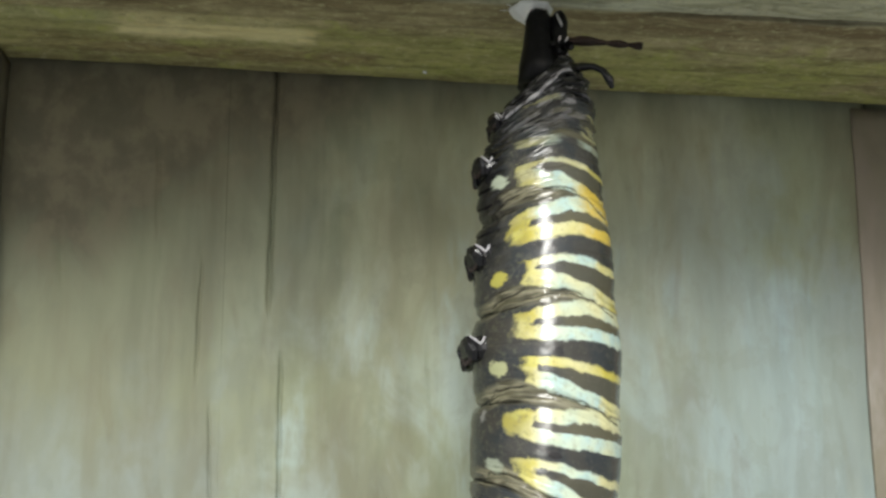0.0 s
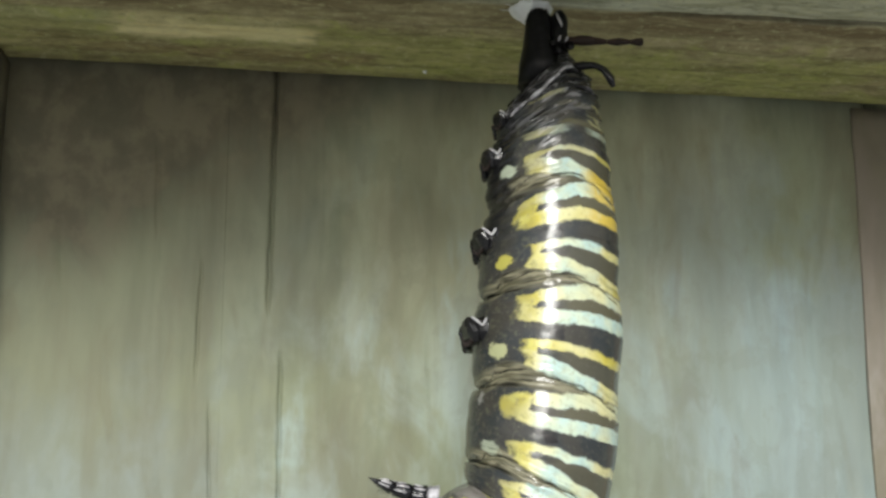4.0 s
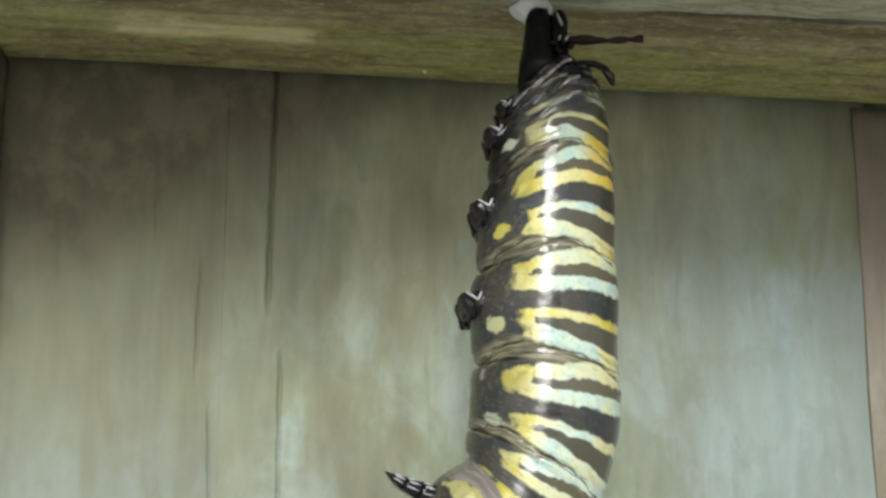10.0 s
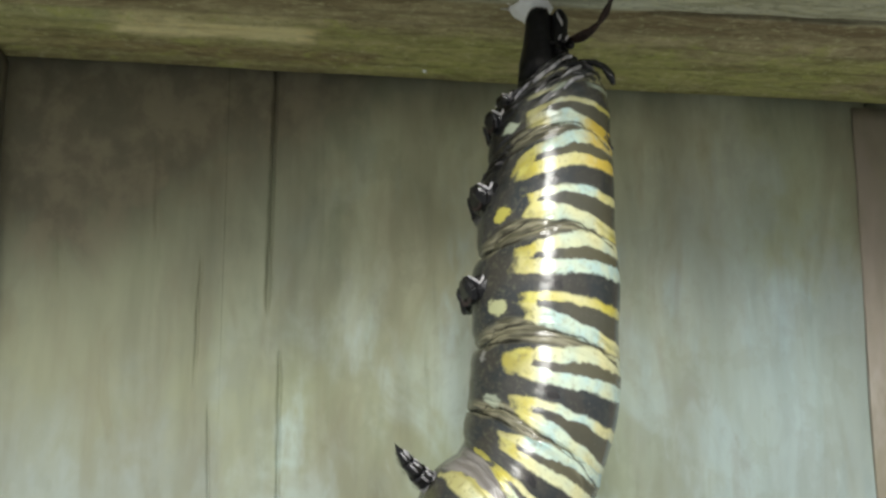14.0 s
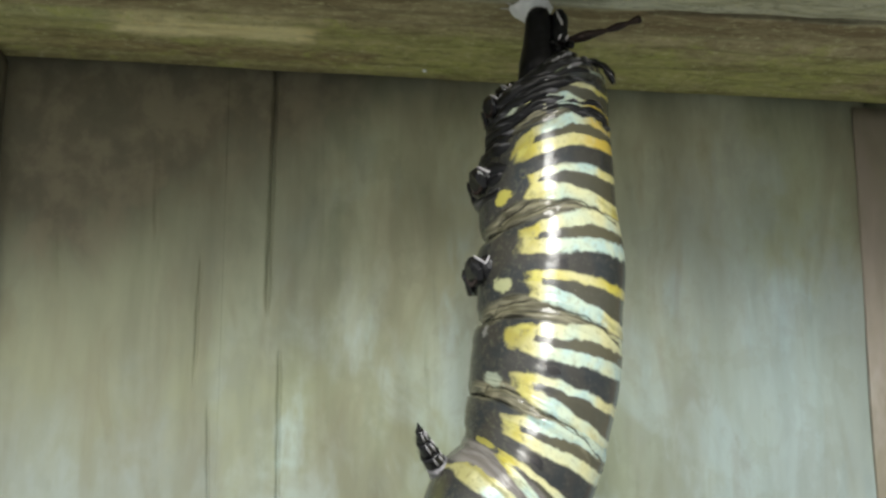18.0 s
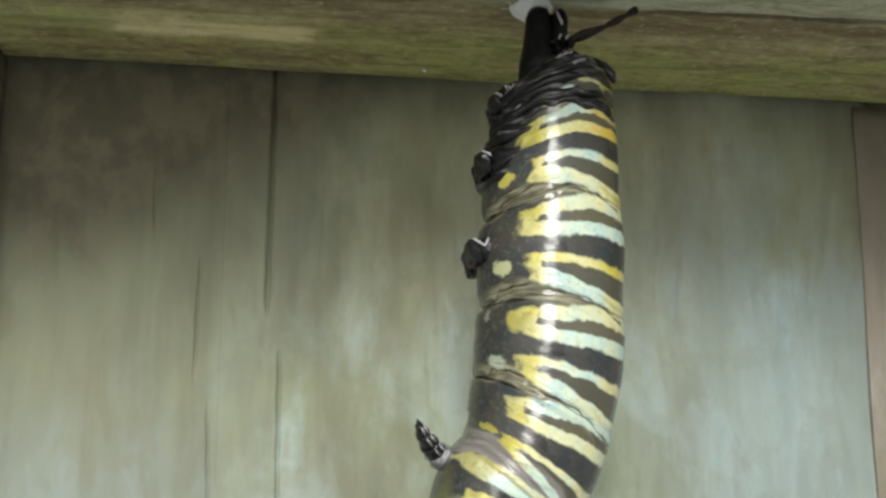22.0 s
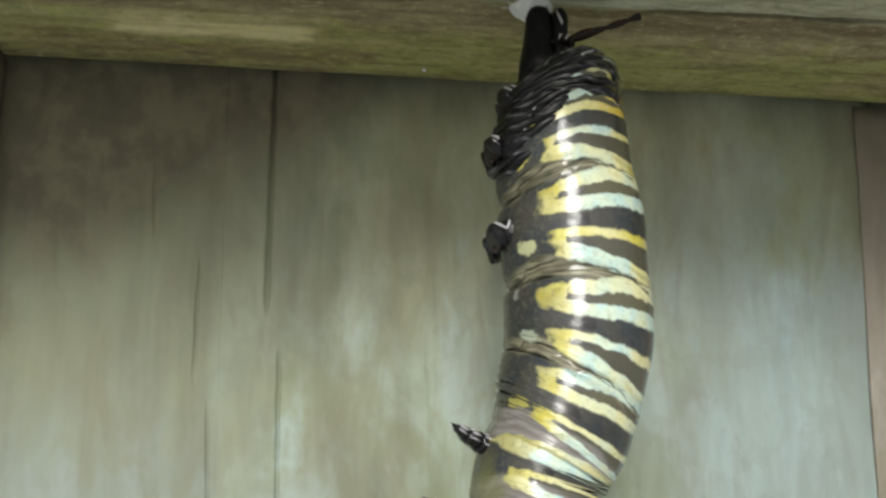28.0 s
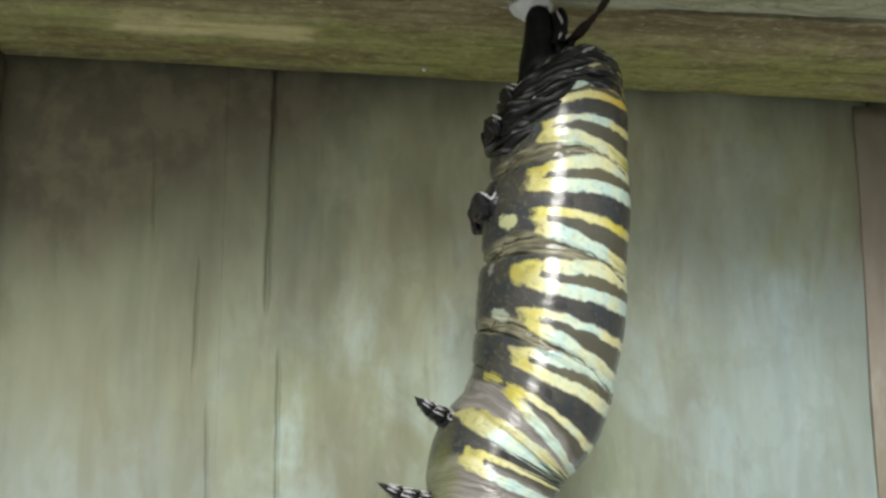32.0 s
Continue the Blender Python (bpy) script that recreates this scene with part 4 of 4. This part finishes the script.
def tail():
    """The last segment: two black claspers that grip the silk, a shield behind them, and rumpled skin at their root."""
    bm = bmesh.new()
    for x, y, w, lean in ((-0.50, -0.30, 0.78, -0.02), (0.60, -0.30, 0.50, 0.10), (0.05, 0.75, 0.9, 0.0)):
        pts = [(x * 0.5 - 0.1, y, -3.0), (x * 0.8 - 0.05, y, -1.9), (x, y, -0.9), (x + lean * 0.4, y, 0.0), (x + lean, y, 0.62), (x + lean * 1.1, y, 0.95), (x + lean * 1.2, y + 0.05, 1.16), (x + lean * 1.2, y + 0.1, 1.24)]
        tube(bm, [Vector(p) * MM for p in pts], [k * w * MM for k in (1.8, 1.55, 1.22, 1.04, 0.98, 0.84, 0.5, 0.14)], 18, 0, 1.05)
    # pale streak modelled on the right clasper as its highlight
    tube(bm, [Vector(p) * MM for p in ((0.46, -0.88, 0.92), (0.58, -0.90, 0.60), (0.72, -0.92, 0.25), (0.76, -0.9, 0.05))], [0.03 * MM, 0.08 * MM, 0.09 * MM, 0.03 * MM], 7, 1)
    for x, y, z, w in ((0.75, -1.1, -0.85, 0.34), (1.15, -1.1, -1.15, 0.40), (0.45, -1.3, -1.45, 0.36), (-0.2, -1.2, -1.75, 0.36), (-0.75, -0.9, -1.2, 0.30),
                       (0.1, -1.05, -0.9, 0.3), (-0.9, -0.8, -2.1, 0.4)):     # small lobes at the root
        tube(bm, [Vector((x, y + 0.3, z + 0.1)) * MM, Vector((x, y, z)) * MM, Vector((x + 0.12, y - 0.22, z - 0.18)) * MM, Vector((x + 0.14, y - 0.28, z - 0.3)) * MM], [w * k * MM for k in (0.75, 0.7, 0.5, 0.2)], 11, 0, 0.7)
    for x, y, z in ((0.98, -1.42, -0.85), (0.6, -1.28, -0.75)):
        tube(bm, [Vector((x - 0.06, y, z - 0.2)) * MM, Vector((x, y - 0.02, z)) * MM, Vector((x + 0.07, y, z + 0.16)) * MM], [0.03 * MM, 0.07 * MM, 0.02 * MM], 6, 1)
    for k in range(7):
        a = -1.2 + k * 0.4
        p = Vector((-0.5 + math.sin(a) * 0.5, -0.3 - math.cos(a) * 0.5, 1.0))
        tube(bm, [p * MM, (p + Vector((0, 0, 0.25))) * MM], [0.08 * MM, 0.02 * MM], 5, 2)
    for v in bm.verts:
        v.co *= 1 + 0.05 * noise.noise(v.co * 1600) + 0.03 * noise.noise(v.co * 4200)
    return part("tail_clasper", with_mats(bm, "tail_clasper", HIDE, PALE, CLAW), caterpillar, "black tail claspers gripping the silk")


tail()


def head():
    """A round head capsule with pale bands, eyes and two feelers."""
    bm = bmesh.new()
    bmesh.ops.create_uvsphere(bm, u_segments=24, v_segments=16, radius=1.0)
    for v in bm.verts:
        v.co = Vector((v.co.x * 2.0, v.co.y * 2.1, v.co.z * 1.8)) * MM
    for f in bm.faces:
        z = f.calc_center_median().z / MM
        f.material_index = 1 if 0.2 < z < 0.6 or -0.9 < z < -0.5 else 0
    for s in (-1, 1):
        tube(bm, [Vector(p) * MM for p in ((0.8, s * 1.2, -1.0), (0.9, s * 1.4, -1.7), (0.8, s * 1.5, -2.2))], [0.25 * MM, 0.2 * MM, 0.08 * MM], 8, 0)
    return part("head", with_mats(bm, "head", BLACK, PALE), caterpillar, "black head with pale bands")


HEAD = head()


def filament_piece(i):
    """One link of the long hind filament, along x."""
    r = [0.24, 0.31, 0.22, 0.12, 0.23, 0.12, 0.25]
    bm = bmesh.new()
    tube(bm, [Vector((x, 0, 0)) * MM for x in (-0.9 if i == 0 else -0.1, 0.0, 0.31, 0.61, 0.74)], [k * MM for k in (r[i] * 0.8, r[i], (r[i] + r[i + 1]) / 2 + 0.02, r[i + 1], r[i + 1] * 0.6)], 9)
    return part("filament_link", with_mats(bm, "filament_link", CLAW), caterpillar, "")


LINKS = [filament_piece(i) for i in range(6)]


# ---- how the caterpillar moves ----
def motions():
    # axis points of five segments, millimetres from the top of the body, every half second
    times = [0, 0.5, 1, 1.5, 2, 2.5, 3, 3.5, 5.5, 6, 6.5, 7, 7.5, 8,
        8.5, 9, 9.5, 10, 10.5, 11, 11.5, 12, 12.5, 13, 13.5, 14, 14.5, 16.5,
        17, 17.5, 18, 18.5, 19, 19.5, 20, 20.5, 21, 21.5, 22, 22.5, 23, 23.5,
        24, 24.5, 25, 25.5, 27.5, 28, 28.5, 29, 29.5, 30, 30.5, 31, 31.5, 32]
    a5_x = [-0.38, -0.25, -0.29, -0.56, -0.21, 0.04, -0.28, 0.07, -0.08, -0.27, -0.32, 0.09, 0.21, -0.07,
        -0.14, 0.03, 0.14, 0.06, 0.06, 0.17, 0.19, 0.21, 0.19, 0.26, 0.21, 0.21, 0.31, 0.35,
        0.26, 0.32, 0.23, 0.29, 0.52, 0.34, 0.69, 0.6, 0.36, 0.22, 0.52, 0.23, 0.44, 0.37,
        0.08, 0.69, 1.39, 1.17, 0.76, 1, 0.2, 0.68, 0.92, 0.77, 0.39, 1.16, 1.07, 1.07]
    a5_z = [-7.85, -7.17, -7.02, -6.83, -6.93, -7.51, -7.42, -7.46, -5.85, -5.85, -7.22, -6.98, -6.68, -6.39,
        -5.46, -5.26, -5.31, -5.22, -6.39, -6.2, -5.9, -5.61, -4.67, -4.38, -4.62, -4.38, -4.33, -4.09,
        -3.7, -3.6, -3.55, -3.45, -4.44, -4.04, -4.14, -3.99, -3.55, -3.35, -3.35, -3.2, -3.1, -3.99,
        -3.8, -3.7, -3.6, -3.25, -2.91, -2.91, -3.01, -3.51, -3.76, -3.66, -3.46, -3.36, -3.11, -2.76]
    a4_x = [-0.34, -0.23, -0.28, -0.56, -0.23, 0.01, -0.33, 0.01, -0.21, -0.4, -0.46, -0.07, 0.02, -0.27,
        -0.34, -0.19, -0.1, -0.19, -0.21, -0.1, -0.11, -0.1, -0.14, -0.08, -0.13, -0.13, -0.02, 0.03,
        -0.05, 0.01, -0.07, -0.01, 0.23, 0.05, 0.4, 0.32, 0.09, -0.04, 0.26, -0.02, 0.19, 0.13,
        -0.15, 0.45, 1.16, 0.95, 0.53, 0.77, -0.02, 0.46, 0.7, 0.56, 0.17, 0.94, 0.85, 0.85]
    a4_z = [-13.3, -12.6, -12.41, -12.22, -12.27, -12.69, -12.64, -12.69, -11.04, -11.04, -11.8, -11.42, -11.8, -11.61,
        -10.57, -10.38, -10.33, -10.19, -11.13, -10.57, -11.09, -10.66, -9.76, -9.42, -9.57, -9.28, -9.23, -9.07,
        -8.4, -8.36, -8.21, -8.02, -8.93, -8.4, -8.93, -8.4, -7.68, -7.44, -7.44, -7.15, -6.95, -7.87,
        -7.44, -7.53, -6.86, -6.42, -6.29, -6.3, -6.24, -6.77, -6.71, -6.36, -6.81, -6.57, -6.04, -5.56]
    a3_x = [-0.35, -0.2, -0.43, -0.86, -0.43, -0.06, -0.44, -0.39, -0.01, -0.39, -0.4, 0.03, -0.16, -0.44,
        -0.38, -0.28, -0.33, -0.47, -0.29, -0.14, -0.38, -0.38, -0.32, -0.17, -0.36, -0.36, -0.21, -0.07,
        0.04, -0.05, -0.05, 0.19, 0.33, 0.05, -0.2, 0.14, -0.09, -0.23, -0.08, -0.03, 0.22, 0.25,
        0.21, 0.35, 1.38, 0.85, 0.65, 1.12, -0.91, -0.19, 0.39, -0.05, -0.4, 0.14, 0.09, 0.29]
    a3_z = [-18.81, -18.31, -18.31, -18.14, -18.18, -18.54, -18.49, -18.27, -17.07, -17.02, -17.7, -17.34, -17.47, -17.25,
        -16.48, -16.34, -16.25, -16.11, -16.93, -16.34, -16.61, -16.43, -15.7, -15.38, -15.52, -15.24, -15.15, -14.92,
        -14.32, -14.18, -14.14, -13.95, -14.69, -14.04, -14.32, -14.14, -13.44, -13.21, -13.21, -13.03, -12.79, -13.58,
        -12.89, -13.21, -12.79, -12.37, -12.17, -11.86, -11.37, -11.79, -11.74, -11.32, -11.88, -11.13, -11.42, -10.85]
    a2_x = [-0.52, -0.33, -0.14, -0.75, -0.28, 0.09, -0.66, -0.85, -0.02, -0.45, -0.22, -0.12, -0.45, -0.64,
        -0.44, -0.16, -0.3, -0.54, -0.31, -0.21, -0.68, -0.58, -0.38, -0.24, -0.57, -0.57, -0.38, -0.42,
        -0.17, -0.36, -0.5, -0.21, 0.16, -0.45, -0.9, -0.26, -0.2, -0.43, -0.29, -0.19, 0.05, 0.22,
        0.05, 0.35, 1.13, 0.76, 0.67, 1.38, -1.38, 0.21, 1.19, 0.26, -0.27, -0.31, -0.1, -0.12]
    a2_z = [-24.13, -23.61, -23.65, -23.56, -23.69, -24.08, -23.95, -23.65, -22.75, -22.79, -23.49, -23.1, -23.23, -22.93,
        -22.16, -22.03, -22.08, -21.94, -22.73, -22.16, -22.34, -22.12, -21.37, -21.15, -21.33, -21.06, -21.02, -20.48,
        -20, -19.91, -19.82, -19.64, -20.35, -19.73, -19.96, -19.69, -19.01, -18.88, -18.88, -18.66, -18.43, -19.19,
        -18.52, -18.71, -18.04, -17.59, -17.7, -17.52, -17.64, -17.82, -17.41, -17.14, -17.71, -16.9, -17.08, -16.44]
    a1_x = [-1.17, -1.01, -0.86, -1.49, -1.06, -0.72, -1.49, -1.7, -1.01, -1.46, -1.27, -1.2, -1.56, -1.77,
        -1.61, -1.36, -1.53, -1.79, -1.6, -1.53, -2.03, -1.96, -1.88, -1.69, -1.93, -1.92, -1.92, -1.64,
        -1.31, -1.54, -1.59, -1.3, -0.89, -1.68, -2.41, -1.49, -1.2, -1.48, -1.34, -1.24, -1.01, -0.64,
        -1.01, -1.05, 0.61, 0.28, -0.22, 0.35, -2.6, -1.18, 0.08, -0.82, -1.38, -1.59, -1.17, -1.07]
    a1_z = [-28.6, -28.09, -28.12, -28.03, -28.15, -28.53, -28.4, -28.09, -27.2, -27.24, -27.91, -27.52, -27.65, -27.34,
        -26.59, -26.46, -26.5, -26.37, -27.13, -26.57, -26.74, -26.52, -25.81, -25.55, -25.72, -25.47, -25.47, -25.21,
        -24.73, -24.65, -24.6, -24.47, -25.21, -24.56, -24.59, -24.43, -23.82, -23.65, -23.69, -23.52, -23.3, -24.08,
        -23.39, -23.48, -22.98, -22.69, -22.26, -22.12, -22.18, -22.31, -22.08, -21.82, -22.29, -21.46, -21.68, -21.06]
    a5_z, a4_z, a3_z = ([z + lift * float(np.interp(t, [3.5, 8], [1, 0])) for z, t in zip(zs, times)] for zs, lift in ((a5_z, 0.32), (a4_z, 0.32), (a3_z, 0.12)))
    a5_x, a4_x = ([x - 0.2 * float(np.interp(t, [12, 20], [0, 1])) for x, t in zip(xs, times)] for xs in (a5_x, a4_x))
    nodes = [(a5_x, a5_z), (a4_x, a4_z), (a3_x, a3_z), (a2_x, a2_z), (a1_x, a1_z)]
    # the way from the last of them to the thorax
    bow_x = ([0, 6, 13, 22, 25.5, 27.5, 28, 28.5, 29, 29.5, 32], [-2.2, -2.2, -2.1, -1.7, -1.8, -1.5, -1.15, -2.1, -1.6, -2.0, -2.0])
    bow_z = ([0, 6, 13, 22, 32], [-1.2, -1.3, -1.9, -2.5, -3.0])
    rows = {key: [] for key in RINGS}
    head_rows = []
    for j, t in enumerate(times):
        bow = Vector((float(np.interp(t, *bow_x)), float(np.interp(t, *bow_z))))
        spine = body_line([Vector((x[j], z[j])) for x, z in nodes], bow)
        for (seg, i) in rows:
            rows[seg, i].append((t, ring_pose(spine, ring_mid(seg, i), float(np.interp(t, [0, 3, 9], [1, 1, 0])))))
        p, d = spine(11.3), spine(10.8) - spine(11.4)
        head_rows.append((t, pose(p.x * MM, 0, p.y * MM, 0, math.degrees(math.atan2(d.x, d.y)), 0)))
    for key, r in rows.items():
        walk(RINGS[key], r)
    sink = ([0, 8, 14, 20, 24, 32], [0.95, 0.75, 0.5, 0.15, 0.05, 0.0])
    last = ([0, 21, 25, 29], [1.1, 0.85, 0.4, 0.0])
    cover = ([0, 12, 16, 20], [1.1, 0.9, 0.4, 0.0])
    for ob, (c, a0, *_) in zip(LATE_FOLDS, LATE):
        seg, i = ring_at(c)
        if seg <= 3:
            depth = [float(np.interp(t, [0, 9, 13, 17, 20], [1.1, 0.8, 0.45, 0.1, 0.0])) for t, _ in rows[seg, i]]
        else:
            depth = [float(np.interp(t, *(cover if c < 4.13 else last if a0 > -1.6 else sink))) for t, _ in rows[seg, i]]
        walk(ob, [(t, m @ pose(0.3 * d * MM, 0.95 * d * MM, 0)) for (t, m), d in zip(rows[seg, i], depth)])
    for ob, (c, *_) in zip(GLINT_RIDGES, RIDGES):
        depth = [float(np.interp(t, [0, 7, 12], [0.5, 0.3, 0.0])) if 2.6 < c < 3.7 else float(np.interp(t, [0, 20, 28], [1.0, 0.8, 0.0])) if c > 3.7 else 0.0 for t in times]
        walk(ob, [(t, m @ pose(0, d * MM, 0)) for (t, m), d in zip(rows[ring_at(c)], depth)])
    walk(HEAD, head_rows)

    # the foremost visible pair of legs: seconds, root, lift, lean to the front
    steps = [(0, -6.44, -27.3, 18, 30), (2, -6.59, -26.75, 6, 0), (6, -6.89, -25.95, 13, 10), (9, -6.59, -26.15, 15, 15), (11, -6.44, -26.02, 32, 36), (13, -7.05, -25.46, 38, 36),
             (14.5, -6.68, -25.37, 48, 36), (16.5, -6.74, -25.22, 55, 49), (17, -6.29, -24.77, 58, 42), (18, -6.29, -24.47, 62, 42), (19, -5.83, -25.37, 62, 51), (20, -7.05, -24.23, 59, 50),
             (21, -5.98, -24.32, 55, 46), (22, -6.29, -23.86, 56, 50), (23, -5.78, -24.02, 52, 48), (24, -5.8, -24.02, 40, 44), (25, -4.1, -24.02, 34, 42), (25.5, -4.3, -23.71, 33, 42),
             (27.5, -4.2, -23.56, 32, 42), (28, -3.5, -23.5, 26, 40), (28.5, -6.7, -22.81, 28, 40), (29, -5.2, -23.41, 30, 40), (29.5, -4.4, -23.26, 30, 42), (30, -4.7, -23.11, 31, 42),
             (30.5, -5.3, -23.71, 30, 40), (31, -5.9, -22.29, 28, 40), (31.5, -5.5, -22.5, 31, 42), (32, -5.4, -22.2, 27, 40)]
    for ob, away in zip(FORE_LEGS, (-1.0, 1.6)):
        walk(ob, [(t, pose(x * MM, away * MM, z * MM, 0, a - 0.3 * lean, 0) @ pose(0, 0, 0, 0, 0, lean)) for t, x, z, a, lean in steps])

    # the long filament waves: seconds, lift of its root, curl from link to link, in degrees
    wave = [(0, -4, -1), (1, -6, 2), (2.5, -9, 2), (3.5, -4, 0), (5.5, -4, 1), (6.5, -6, 1), (7.5, 2, -1), (8.5, 12, 4, -36), (9, 12, 3, -28), (9.5, 2, 1), (10.5, -4, 1),
            (11.5, 0, 1), (12, 5, 3), (12.5, 10, 8, -30), (13, 5, 20, -48), (13.5, 0, 18, -45), (14, 4, 14, -45), (14.5, 10, 8, -35), (16.5, 18, 3), (17, 10, 14, -45), (17.5, 16, 2, -20), (18, 14, 1),
            (19, 10, 4, -30), (19.5, 10, 2), (20, 12, 4, -20), (20.5, 8, 18, -45), (21, 15, 16, -50), (21.5, 15, 20, -50), (22, 20, 2), (22.5, 17, 1), (23, 12, 1), (23.5, 8, 0), (24, 5, 0),
            (25, 18, 2, -35), (25.5, 32, -3, -25), (27.5, 14, 1), (28, 18, 0), (29, 16, 0), (30, 12, 0), (31, 18, 1), (31.5, 16, -2), (32, 32, 4, -42)]
    links = [[] for _ in LINKS]
    for t, lift, curl, *turn in wave:
        p, a = Vector((1.4, -0.95, -0.8)), lift
        for k in range(len(LINKS)):
            m = Matrix.Translation(p * MM) @ pose(0, 0, 0, 0, 0, turn[0] if turn else -12) @ pose(0, 0, 0, 0, -a, 0)
            links[k].append((t, m))
            p = p + 0.64 * (m.to_3x3() @ Vector((1, 0, 0)))
            a += curl + (-5 if k == 0 else 3 if k == 2 else 0)
    for ob, r in zip(LINKS, links):
        walk(ob, r)


motions()
